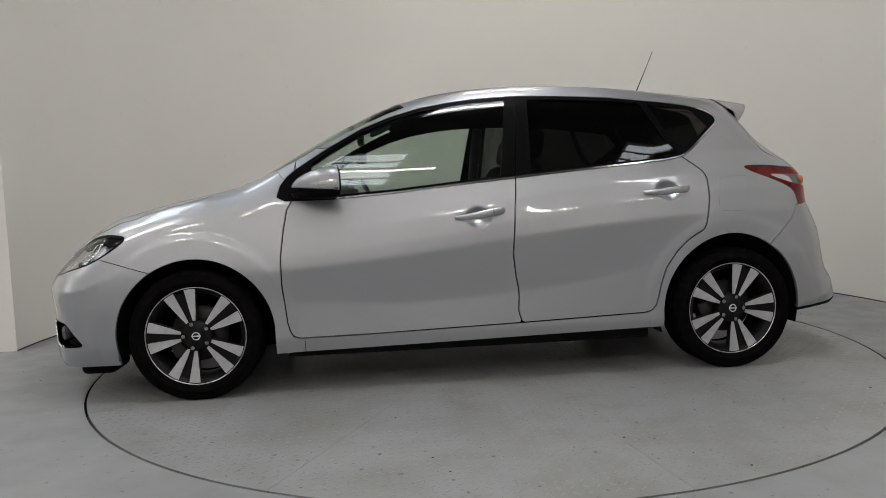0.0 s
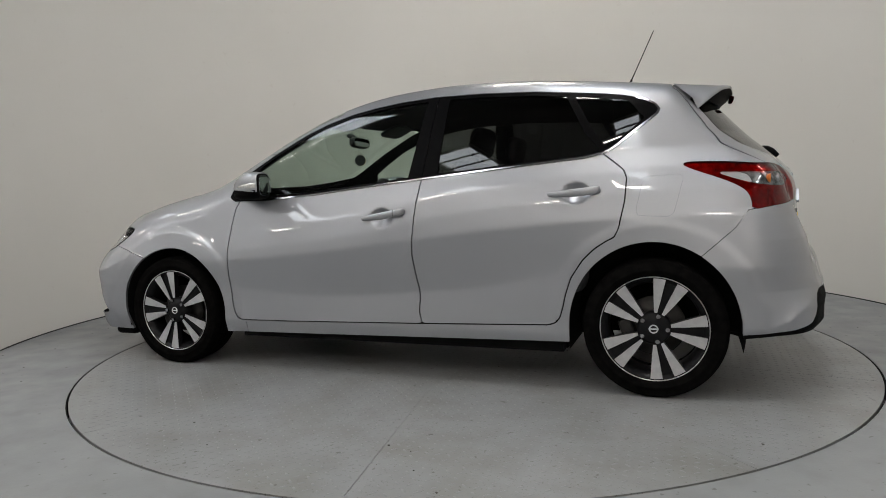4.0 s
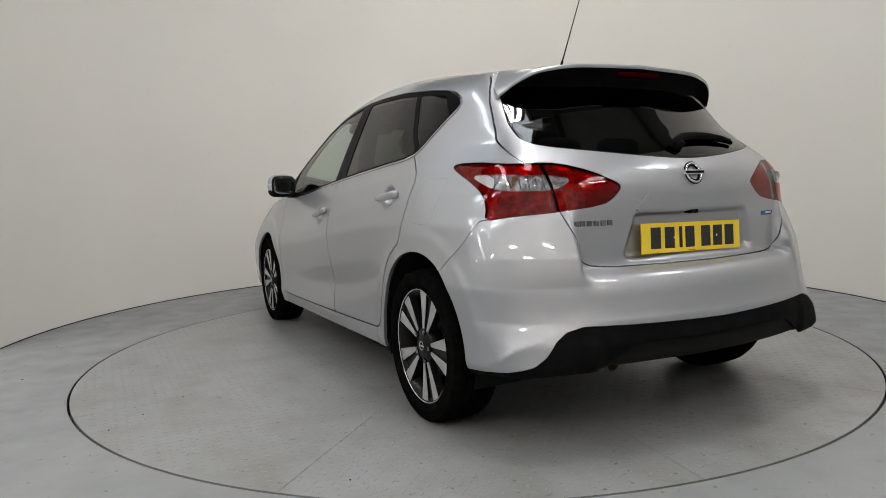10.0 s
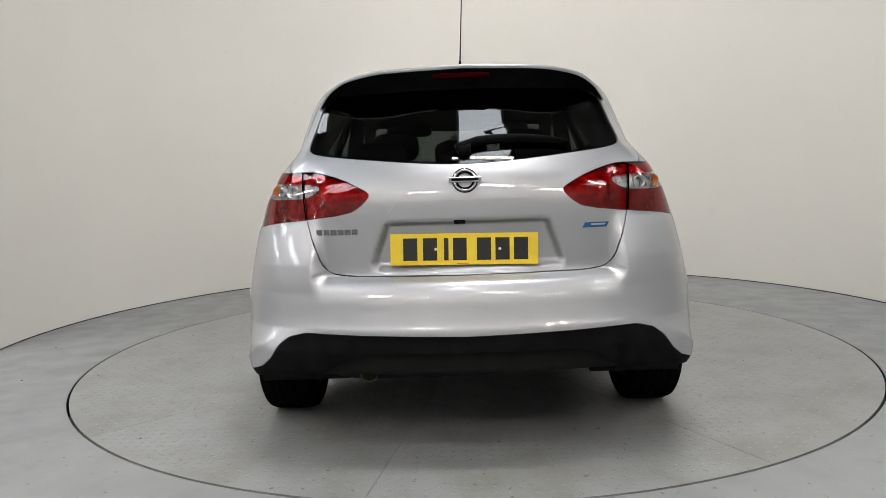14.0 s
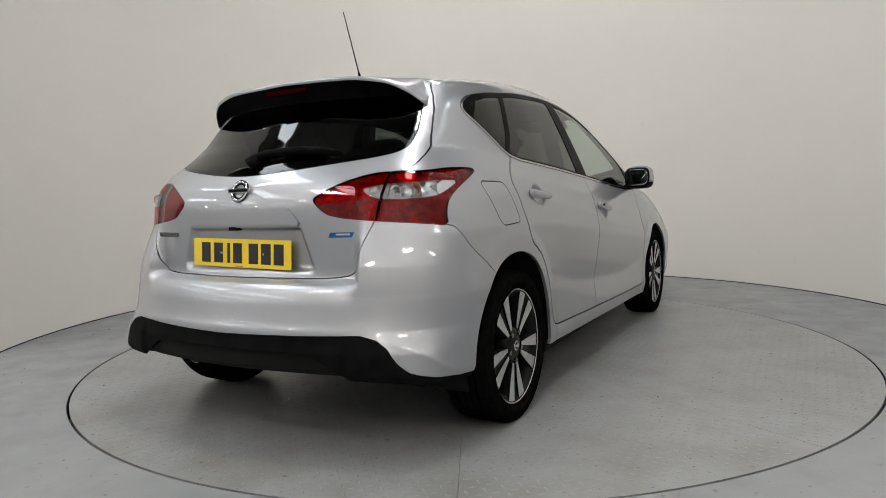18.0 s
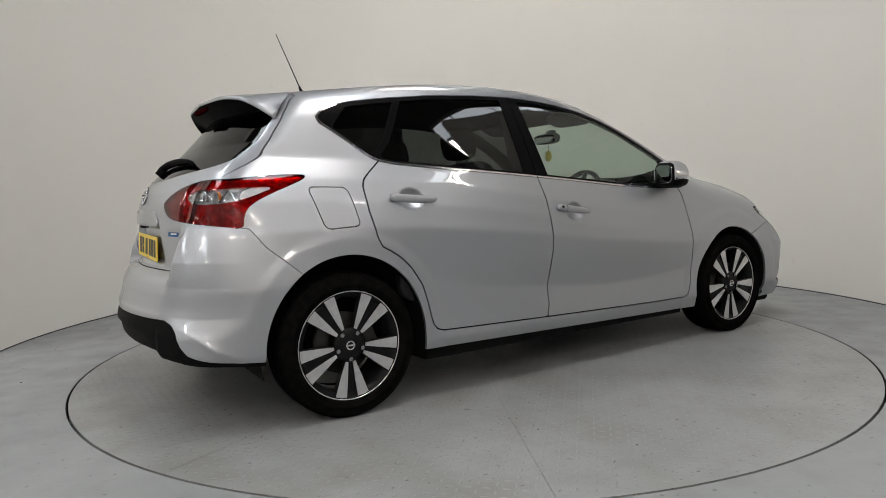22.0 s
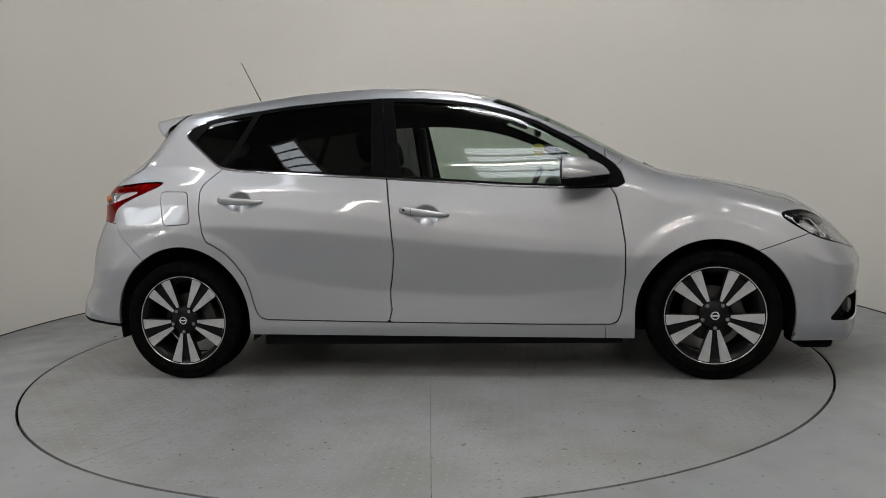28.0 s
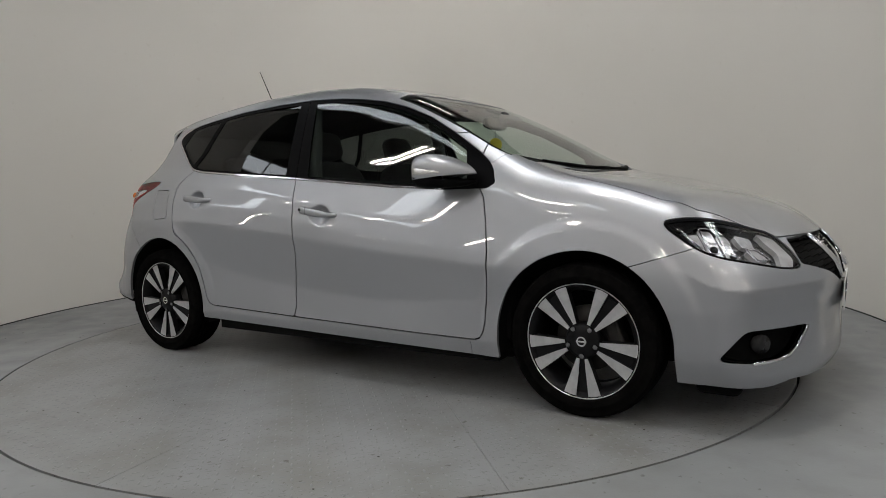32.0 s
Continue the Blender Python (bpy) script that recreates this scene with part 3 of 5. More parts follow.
def cut(faces, f):
    """Splits faces along f = 0; returns those where f > 0 and those where f < 0."""
    used = sorted({i for q in faces for i in q})
    pts = np.array([VERTS[i] for i in used])
    val = dict(zip(used, f(pts).tolist()))
    ins, outs, made = [], [], {}
    for q in faces:
        v = [val[i] for i in q]
        if min(v) >= 0:
            ins.append(q)
        elif max(v) <= 0:
            outs.append(q)
        else:
            a, b = [], []
            for k, i in enumerate(q):
                j = q[(k + 1) % len(q)]
                vi, vj = v[k], v[(k + 1) % len(q)]
                if vi >= 0:
                    a.append(i)
                if vi <= 0:
                    b.append(i)
                if vi * vj < 0:
                    key = (min(i, j), max(i, j))
                    if key not in made:
                        t = vi / (vi - vj)
                        p, r = VERTS[i], VERTS[j]
                        m, n = NORMS[i], NORMS[j]
                        VERTS.append(tuple(p[c] + (r[c] - p[c]) * t for c in range(3)))
                        NORMS.append(tuple(m[c] + (n[c] - m[c]) * t for c in range(3)))
                        made[key] = len(VERTS) - 1
                    a.append(made[key])
                    b.append(made[key])
            if len(a) > 2:
                ins.append(tuple(a))
            if len(b) > 2:
                outs.append(tuple(b))
    return ins, outs


def take(faces, f, gap=0.002):
    """Takes the panel f > 0 out of the faces and leaves a shut line of twice the gap between."""
    ins, rest = cut(faces, lambda p: f(p) - gap)
    if gap:
        rest = cut(rest, lambda p: f(p) + gap)[1]
    return ins, rest


def soft(points, times=2):
    """Rounds the corners of a closed outline."""
    pts = [np.array(p, float) for p in points]
    for _ in range(times):
        out = []
        for a, b in zip(pts, pts[1:] + pts[:1]):
            out += [a * 0.75 + b * 0.25, a * 0.25 + b * 0.75]
        pts = out
    return np.array(pts)


def corners(points, r):
    """Rounds only the tips of a closed outline, by about r."""
    pts = [np.array(p, float) for p in points]
    out = []
    for i, p in enumerate(pts):
        a, b = pts[i - 1] - p, pts[(i + 1) % len(pts)] - p
        a, b = a / np.linalg.norm(a), b / np.linalg.norm(b)
        out += [p + a * r, p + (a + b) * r * 0.27, p + b * r]
    return np.array(out)


def inside(outline, u, v):
    """Signed distance to a closed outline, above zero inside."""
    p = np.stack([u, v], -1)
    best = np.full(len(p), 1e9)
    wind = np.zeros(len(p), bool)
    for a, b in zip(outline, np.roll(outline, -1, 0)):
        d = b - a
        k = max(float(d @ d), 1e-12)
        t = np.clip(((p - a) @ d) / k, 0, 1)
        best = np.minimum(best, np.hypot(*(p - a - t[:, None] * d).T))
        if a[1] != b[1]:
            wind ^= ((a[1] > p[:, 1]) != (b[1] > p[:, 1])) & (p[:, 0] < (b[0] - a[0]) * (p[:, 1] - a[1]) / (b[1] - a[1]) + a[0])
    return np.where(wind, best, -best)


def panel(name, faces, mat, parent, side=0, label="", push=0.0, skirt=0.014):
    """Makes a panel of skin faces: side 1 the left one, -1 the right one, 0 both halves as one mesh. Its edges turn inwards."""
    vs, ns, fs = [], [], []
    count = {}
    for q in faces:
        for k, i in enumerate(q):
            j = q[(k + 1) % len(q)]
            key = (min(i, j), max(i, j))
            count[key] = (count.get(key, (0, 0, 0))[0] + 1, i, j)
    rim = [(i, j) for n, i, j in count.values() if n == 1 and not (VERTS[i][1] < 1e-4 and VERTS[j][1] < 1e-4)]
    seam = {}
    for s in ((1, -1) if side == 0 else (side,)):
        index = {}

        def vid(i):
            if i not in index:
                p, n = VERTS[i], NORMS[i]
                if s < 0 and side == 0 and p[1] < 1e-4 and i in seam:
                    index[i] = seam[i]
                else:
                    index[i] = len(vs)
                    seam[i] = len(vs)
                    vs.append((p[0] + n[0] * push, s * (p[1] + n[1] * push), p[2] + n[2] * push))
                    ns.append((n[0], s * n[1], n[2]))
            return index[i]
        for q in faces:
            r = [vid(i) for i in q]
            fs.append(r if s > 0 else r[::-1])
        if skirt:
            for i, j in rim:
                p, q, n, m = Vector(VERTS[i]), Vector(VERTS[j]), Vector(NORMS[i]), Vector(NORMS[j])
                out = (q - p).cross(n)
                if out.length < 1e-9:
                    continue
                out.normalize()
                base = len(vs)
                for w, k, d in ((p, n, 0), (q, m, 0), (q, m, skirt), (p, n, skirt)):
                    w = w + k * (push - d)
                    vs.append((w.x, s * w.y, w.z))
                    ns.append((out.x, s * out.y, out.z))
                r = [base, base + 1, base + 2, base + 3]
                fs.append(r[::-1] if s > 0 else r)
    me = bpy.data.meshes.new(name)
    me.from_pydata(vs, [], fs)
    me.materials.append(mat)
    me.shade_smooth()
    me.normals_split_custom_set_from_vertices(ns)
    ob = new(name, me)
    ob.parent = parent
    return tagged(ob, label)


X, Y, Z = (lambda p: p[:, 0]), (lambda p: p[:, 1]), (lambda p: p[:, 2])
lerp = np.interp


def least(*parts):
    return np.minimum.reduce(parts)


def arches(p):
    d = []
    for wx, k in ((1.345, 1.0), (-1.345, 0.945)):
        d.append(0.370 - np.hypot(X(p) - wx, np.maximum(Z(p) - 0.312, 0) * k))
    return np.minimum(np.maximum(*d), Y(p) - 0.40)


def under(p):
    return lerp(X(p), (-2.1, -1.7, -0.98, 0.98, 1.7, 2.3), (0.315, 0.275, 0.238, 0.204, 0.182, 0.17)) - Z(p)


DLO = np.array([(0.948, 0.962), (0.93, 1.02), (0.90, 1.06), (0.847, 1.103), (0.689, 1.205), (0.534, 1.293), (0.381, 1.355), (0.23, 1.398), (0.082, 1.424), (-0.065, 1.441),
                (-0.269, 1.452), (-0.5, 1.448), (-0.784, 1.433), (-1.065, 1.404), (-1.205, 1.384), (-1.300, 1.362), (-1.354, 1.334), (-1.375, 1.306), (-1.365, 1.28), (-1.270, 1.205),
                (-1.192, 1.140), (-1.149, 1.112), (-1.122, 1.102), (-1.04, 1.086), (-0.764, 1.062), (-0.484, 1.039), (-0.229, 1.017), (0.087, 0.988), (0.379, 0.960), (0.675, 0.941), (0.91, 0.940)])
FRONT_DOOR = np.array([(0.86, 0.965), (0.899, 0.901), (0.918, 0.80), (0.934, 0.672), (0.933, 0.528), (0.915, 0.352), (0.905, 0.315), (0.890, 0.288), (0.860, 0.276), (0.537, 0.279), (-0.237, 0.296),
                       (-0.22, 0.358), (-0.226, 0.42), (-0.224, 0.47), (-0.213, 0.52), (-0.197, 0.642), (-0.205, 0.75), (-0.215, 0.87), (-0.233, 1.015), (-0.275, 1.2), (0.86, 1.2)])
REAR_DOOR = np.array([(-0.275, 1.2), (-0.233, 1.015), (-0.215, 0.87), (-0.205, 0.75), (-0.197, 0.642), (-0.213, 0.52), (-0.224, 0.47), (-0.226, 0.42), (-0.22, 0.358), (-0.237, 0.296),
                      (-0.601, 0.306), (-0.876, 0.314), (-0.912, 0.326), (-0.933, 0.350), (-0.948, 0.40), (-0.96, 0.455), (-0.987, 0.538), (-1.042, 0.62), (-1.096, 0.673), (-1.15, 0.708),
                      (-1.185, 0.726), (-1.204, 0.766), (-1.23, 0.888), (-1.236, 0.99), (-1.222, 1.025), (-1.18, 1.062), (-1.12, 1.11), (-1.05, 1.2)])
LAMP = soft([(0.265, 0.943), (0.31, 0.965), (0.42, 1.003), (0.574, 1.033), (0.68, 1.037), (0.80, 1.036), (0.878, 1.040), (1.0, 1.05), (1.155, 1.052), (1.19, 1.04),
                 (1.146, 1.015), (1.042, 0.975), (0.955, 0.93), (0.928, 0.885), (0.935, 0.832), (0.81, 0.845), (0.574, 0.858), (0.354, 0.877), (0.30, 0.905)], 1)
LAMP_CLEAR = soft([(0.50, 0.975), (0.60, 0.993), (0.75, 0.998), (0.90, 1.002), (1.06, 1.004), (0.95, 0.962), (0.85, 0.938), (0.62, 0.934), (0.56, 0.942)], 1)
HEADLAMP = soft([(0.822, 0.792), (0.93, 0.806), (1.043, 0.803), (1.19, 0.785), (1.336, 0.757), (1.531, 0.722), (1.60, 0.605), (1.456, 0.600), (1.203, 0.635), (0.999, 0.664), (0.905, 0.715)], 2)
GRILLE = np.array([(-0.6, 0.709), (0.30, 0.709), (0.45, 0.705), (0.520, 0.615), (0.36, 0.572), (0.20, 0.505), (-0.6, 0.505)])
FOG = corners([(1.862, 0.286), (1.955, 0.398), (2.140, 0.388), (2.10, 0.30), (2.06, 0.270)], 0.02)
TAILGATE = soft([(-1, 0.652), (0.356, 0.655), (0.470, 0.660), (0.505, 0.675), (0.524, 0.70), (0.540, 0.750), (0.562, 0.806), (0.580, 0.861), (0.600, 0.95), (0.635, 1.02), (0.668, 1.055), (0.660, 1.116),
                 (0.63, 1.2), (0.600, 1.322), (0.53, 1.429), (0.53, 1.7), (-1, 1.7)], 1)
REAR_GLASS = soft([(-1, 1.038), (0.0, 1.040), (0.21, 1.055), (0.42, 1.080), (0.53, 1.095), (0.600, 1.115), (0.600, 1.17), (0.575, 1.28), (0.55, 1.385), (0.0, 1.395), (-1, 1.395)], 2)
GARNISH = np.array([(-1, 0.848), (0.300, 0.848), (0.262, 0.895), (0.240, 0.914), (-1, 0.914)])
FLAP = corners([(-1.478, 0.996), (-1.310, 0.990), (-1.276, 0.822), (-1.432, 0.814)], 0.022)

bow_x = lambda p: X(p) + 0.47 * Y(p) ** 2
wrap = lambda p: Y(p) + X(p) + 1.9
pane = lambda p, edge: least(inside(DLO, X(p), Z(p)) - edge, Y(p) - 0.35)

car = tagged(new("car"), "silver five-door hatchback with alloy wheels parked on the turntable", "car")
F = F0
_, F = cut(F, arches)
_, F = cut(F, under)

# the dark shell under the skin, open at the windows
S = cut(F, lambda p: pane(p, 0.028))[1]
S = cut(S, lambda p: least(bow_x(p) - 0.50, 1.17 - bow_x(p), lerp(X(p), (0.3, 0.555, 0.881, 0.965), (0.594, 0.64, 0.70, 0.70)) - 0.03 - Y(p), Z(p) - 0.9))[1]
S = cut(S, lambda p: least(inside(REAR_GLASS, Y(p), Z(p)) - 0.02, -1.4 - X(p)))[1]
S = cut(S, lambda p: least(inside(LAMP, wrap(p), Z(p)) - 0.004, -1.4 - X(p)))[1]
S = cut(S, lambda p: least(inside(HEADLAMP, X(p) - Y(p), Z(p)) - 0.004, X(p) - 1.5))[1]
S = cut(S, lambda p: least(inside(FOG, X(p), Z(p)) - 0.004, X(p) - 1.8))[1]
S = cut(S, lambda p: least(inside(GRILLE, Y(p), Z(p)) - 0.004, X(p) - 1.9))[1]
panel("inner_shell", S, DARK, car, 0, "dark inner structure", push=-0.017, skirt=0.0)

windscreen, F = take(F, lambda p: least(bow_x(p) - 0.47, 1.20 - bow_x(p), lerp(X(p), (0.3, 0.555, 0.881, 0.965), (0.594, 0.64, 0.70, 0.70)) - Y(p), Z(p) - 0.9))
cowl, F = take(F, lambda p: least(bow_x(p) - 1.20, 1.262 - bow_x(p), 0.67 - Y(p), Z(p) - 0.9))
rear_glass, F = take(F, lambda p: least(inside(REAR_GLASS, Y(p), Z(p)), -1.4 - X(p)))
lamp, F = take(F, lambda p: least(inside(LAMP, wrap(p), Z(p)), -1.4 - X(p)), 0.0008)
head, F = take(F, lambda p: least(inside(HEADLAMP, X(p) - Y(p), Z(p)), X(p) - 1.5))
grille, F = take(F, lambda p: least(inside(GRILLE, Y(p), Z(p)), X(p) - 1.9), 0.001)
fog, F = take(F, lambda p: least(inside(FOG, X(p), Z(p)), X(p) - 1.8), 0.001)
dlo, F = take(F, lambda p: pane(p, 0.0), 0.001)
front_door, F = take(F, lambda p: least(inside(FRONT_DOOR, X(p), Z(p)), Y(p) - 0.5), 0.0032)
rear_door, F = take(F, lambda p: least(inside(REAR_DOOR, X(p), Z(p)), Y(p) - 0.5), 0.0032)
bonnet, F = take(F, lambda p: least(lerp(X(p), (1.1, 1.17, 1.29, 1.45, 1.64, 1.766, 1.931, 2.025, 2.06), (0.66, 0.68, 0.722, 0.738, 0.748, 0.725, 0.597, 0.497, 0.49)) - Y(p), bow_x(p) - 1.266, Z(p) - 0.712), 0.0025)
front_bumper, F = take(F, lambda p: least(lerp(X(p), (1.4, 1.567, 1.657, 1.764, 1.85, 2.3), (0.58, 0.629, 0.657, 0.690, 0.73, 0.80)) - Z(p), X(p) - 1.5), 0.002)
fender, F = take(F, lambda p: X(p) - lerp(Z(p), (0.2, 0.27, 0.29, 0.95, 1.05, 1.1, 1.3), (0.838, 0.838, 0.6, 0.6, 0.915, 0.965, 0.965)), 0.0015)
tailgate, F = take(F, lambda p: least(inside(TAILGATE, Y(p), Z(p)), -1.425 - X(p)), 0.0019)
rear_bumper, F = take(F, lambda p: least(lerp(X(p), (-2.0, -1.79, -1.737, -1.686, -1.566, -1.45), (0.90, 0.842, 0.833, 0.759, 0.653, 0.55)) - Z(p), -1.5 - X(p)), 0.002)
rear_skirt, rear_bumper = take(rear_bumper, lambda p: least(lerp(Y(p), (0, 0.40, 0.58, 0.64, 0.68, 0.715, 0.75, 0.80, 0.87), (0.458, 0.465, 0.470, 0.455, 0.425, 0.375, 0.345, 0.325, 0.285)) - Z(p), -1.5 - X(p)), 0.001)
flap, shell = take(F, lambda p: least(inside(FLAP, X(p), Z(p)), Y(p) - 0.5), 0.0022)

panel("bodyshell", shell, SILVER, car, 0, "silver painted roof, pillars and quarter panels")
panel("quarter_patch", [q for q in cut(F, lambda p: least(inside(FLAP, X(p), Z(p)) + 0.0016, Y(p) - 0.5))[0]], SILVER, car, 1, skirt=0.0)
panel("fuel_flap", flap, SILVER, car, -1, "silver fuel filler flap")
panel("bonnet", bonnet, SILVER, car, 0, "silver bonnet")
panel("windscreen", windscreen, GLASS, car, 0, "clear laminated windscreen", push=-0.003, skirt=0.0)
panel("cowl", cowl, BLACK, car, 0, "black plastic cowl", push=-0.012)
panel("front_bumper", front_bumper, SILVER, car, 0, "silver front bumper")
panel("rear_bumper", rear_bumper, SILVER, car, 0, "silver rear bumper")
diffuser, rear_skirt = take(rear_skirt, lambda p: lerp(Y(p), (0, 0.33, 0.40, 0.46, 0.535, 0.60), (0.402, 0.400, 0.392, 0.362, 0.314, 0.25)) - Z(p), 0.0)
skirt = panel("rear_skirt", rear_skirt, BLACK, car, 0, "textured black lower bumper skirt", push=-0.002, skirt=0.03)
panel("diffuser", diffuser, BLACK, skirt, 0, "recessed black centre panel", push=-0.022, skirt=0.0)
garnish_back = cut(tailgate, lambda p: least(inside(GARNISH, Y(p), Z(p)) + 0.003, -1.8 - X(p)))[0]
garnish, tailgate = take(tailgate, lambda p: least(inside(GARNISH, Y(p), Z(p)), -1.8 - X(p)), 0.001)
gate = panel("tailgate", tailgate, SILVER, car, 0, "silver tailgate")
panel("garnish_patch", garnish_back, SILVER, gate, 0, push=-0.002, skirt=0.0)
panel("plate_garnish", garnish, SILVER, gate, 0, "silver strip over the number plate", push=0.009, skirt=0.02)
panel("rear_window", rear_glass, REARGLASS, gate, 0, "dark tinted heated rear window", push=-0.003, skirt=0.004)

# windows and their black surrounds
b_line = lambda p: X(p) - lerp(Z(p), (0.9, 1.018, 1.43, 1.5), (-0.222, -0.234, -0.274, -0.28))
front_side, rear_side = take(dlo, b_line, 0.0025)
trim_f = lambda p: least(0.009 - inside(DLO, X(p), Z(p)), lerp(X(p), (-1.37, -1.29, -1.22, -1.10, 0.66, 0.72), (1.40, 1.40, 1.30, 1.16, 0.99, 0.90)) - Z(p))
glass_f, frame_f = take(front_side, lambda p: least(inside(DLO, X(p), Z(p)) - 0.020, lerp(Z(p), (0.9, 1.01, 1.12, 1.3), (0.80, 0.80, 0.775, 0.775)) - X(p), X(p) - lerp(Z(p), (1.0, 1.42), (-0.152, -0.218))), 0.0)
strip_f, frame_f = take(frame_f, trim_f, 0.0)
glass_r, frame_r = take(rear_side, lambda p: least(inside(DLO, X(p), Z(p)) - 0.020, -X(p) + lerp(Z(p), (1.0, 1.43), (-0.312, -0.338)), X(p) - lerp(Z(p), (1.08, 1.137, 1.202, 1.387, 1.45), (-1.125, -1.105, -1.045, -0.948, -0.92))), 0.0)
glass_q, frame_r = take(frame_r, lambda p: least(inside(DLO, X(p), Z(p)) - 0.022, lerp(Z(p), (1.08, 1.137, 1.202, 1.387, 1.45), (-1.165, -1.145, -1.085, -0.985, -0.957)) - X(p), X(p) + lerp(Z(p), (1.15, 1.27, 1.38), (1.32, 1.305, 1.21))), 0.0)
strip_r, frame_r = take(frame_r, trim_f, 0.0)

CHROME_STRIP = material("bright_window_trim", (0.62, 0.60, 0.62), 0.14, 1.0)
for s in (1, -1):
    door = panel("front_door", front_door, SILVER, car, s, "silver front door")
    panel("window", glass_f, GLASS, door, s, "lightly tinted side window", push=-0.004, skirt=0.004)
    panel("window_frame", frame_f, GLOSS, door, s, "black window frame", push=-0.001, skirt=0.012)
    panel("window_trim", strip_f, CHROME_STRIP, door, s, "bright metal strip", push=0.003, skirt=0.006)
    door = panel("rear_door", rear_door, SILVER, car, s, "silver rear door")
    panel("window", glass_r, PRIVACY, door, s, "dark privacy glass", push=-0.004, skirt=0.004)
    panel("quarter_window", glass_q, PRIVACY, door, s, "dark privacy glass", push=-0.003, skirt=0.004)
    panel("window_frame", frame_r, GLOSS, door, s, "black window frame", push=-0.001, skirt=0.012)
    panel("window_trim", strip_r, CHROME_STRIP, door, s, "bright metal strip", push=0.003, skirt=0.006)
    panel("front_fender", fender, SILVER, car, s, "silver front fender")

# lamps
RED = glass("red_lamp_lens", (0.72, 0.024, 0.022), 0.04)
CLEAR = glass("clear_lamp_lens", (0.95, 0.96, 0.97), 0.05)
BOWL = varied("lamp_reflector", (0.62, 0.62, 0.64), (0.88, 0.88, 0.90), 45.0, 0.18, 0.6, 0.8, 45.0)
GREYLENS = varied("grey_lamp_inlay", (0.52, 0.52, 0.525), (0.64, 0.64, 0.65), 25.0, 0.25, 0.4)
LAMPBACK = varied("lamp_backing", (0.10, 0.10, 0.102), (0.42, 0.42, 0.43), 38.0, 0.22, 0.7, 0.9, 60.0)
SMOKE = varied("dark_lamp_bezel", (0.05, 0.05, 0.052), (0.09, 0.09, 0.092), 20.0, 0.25, 0.4)
HEADBACK = varied("faceted_lamp_chrome", (0.10, 0.10, 0.103), (0.50, 0.50, 0.51), 42.0, 0.18, 0.8, 1.0, 40.0)
clear_f = lambda p: inside(LAMP_CLEAR, wrap(p), Z(p))
lamp_out, lamp_in = take(lamp, lambda p: Y(p) - lerp(Z(p), (0.85, 1.04), (0.582, 0.604)), 0.003)
head_lens, head_rim = take(head, lambda p: inside(HEADLAMP, X(p) - Y(p), Z(p)) - lerp(Z(p), (0.60, 0.70, 0.80), (0.006, 0.008, 0.012)), 0.0)
HEAD_CELLS = (
    ("reflector", ((0.925, 0.752), (0.992, 0.755), (1.0, 0.694), (0.965, 0.702)), BOWL, 0.024),
    ("reflector", ((1.005, 0.776), (1.095, 0.768), (1.105, 0.680), (1.015, 0.686)), BOWL, 0.034),
    ("reflector", ((1.115, 0.757), (1.200, 0.748), (1.205, 0.662), (1.130, 0.668)), BOWL, 0.040),
    ("reflector", ((1.220, 0.748), (1.345, 0.727), (1.335, 0.690), (1.245, 0.702)), BOWL, 0.026),
    ("bezel", ((0.845, 0.786), (0.95, 0.797), (1.15, 0.783), (1.33, 0.751), (1.33, 0.743), (1.12, 0.771), (1.00, 0.780), (0.925, 0.757), (0.895, 0.755)), GLOSS, 0.008),
    ("light_guide", ((1.245, 0.696), (1.330, 0.684), (1.385, 0.648), (1.285, 0.650)), GREYLENS, 0.022),
    ("inlay", ((1.37, 0.740), (1.505, 0.712), (1.562, 0.640), (1.52, 0.612), (1.42, 0.616), (1.455, 0.662)), GREYLENS, 0.012),
    ("inlay", ((1.01, 0.672), (1.21, 0.648), (1.42, 0.624), (1.42, 0.615), (1.21, 0.638), (1.01, 0.664)), GREYLENS, 0.020),
)
for s in (1, -1):
    for faces, name in ((lamp_out, "tail_lamp"), (lamp_in, "tailgate_lamp")):
        clear, red = take(faces, clear_f, 0.0005)
        base = panel(name, faces, LAMPBACK, car, s, "red and clear rear lamp", push=-0.009, skirt=-0.0080)
        panel("red_lens", red, RED, base, s, "glossy red lens", skirt=0.008)
        if faces is lamp_out:
            tip = take(faces, lambda p: inside(soft([(0.90, 1.000), (1.06, 1.003), (0.95, 0.962), (0.89, 0.945)], 1), wrap(p), Z(p)), 0.0)[0]
            panel("inlay", tip, GREYLENS, base, s, "grey inlay", push=-0.005, skirt=0.0)
        panel("clear_lens", clear, CLEAR, base, s, "clear lens", push=-0.001, skirt=0.02)
    base = panel("headlamp", head, HEADBACK, car, s, "clear headlamp with dark bezel", push=-0.044, skirt=0.0)
    panel("lens", head_lens, CLEAR, base, s, "clear lens", push=-0.001, skirt=0.0)
    panel("lamp_rim", head_rim, GLOSS, base, s, "black lamp edge", push=-0.002, skirt=0.06)
    for name, quad, mat, depth in HEAD_CELLS:
        u = np.array(quad)
        cell = take(head, lambda p: inside(corners(quad, 0.010), X(p) - Y(p), Z(p)), 0.0)[0]
        panel(name, cell, mat, base, s, push=-depth, skirt=0.02)


# ---- fitted parts of the car ----
def skin_y(x, z):
    return float(half_width(np.array([x]), np.array([z]))[0])


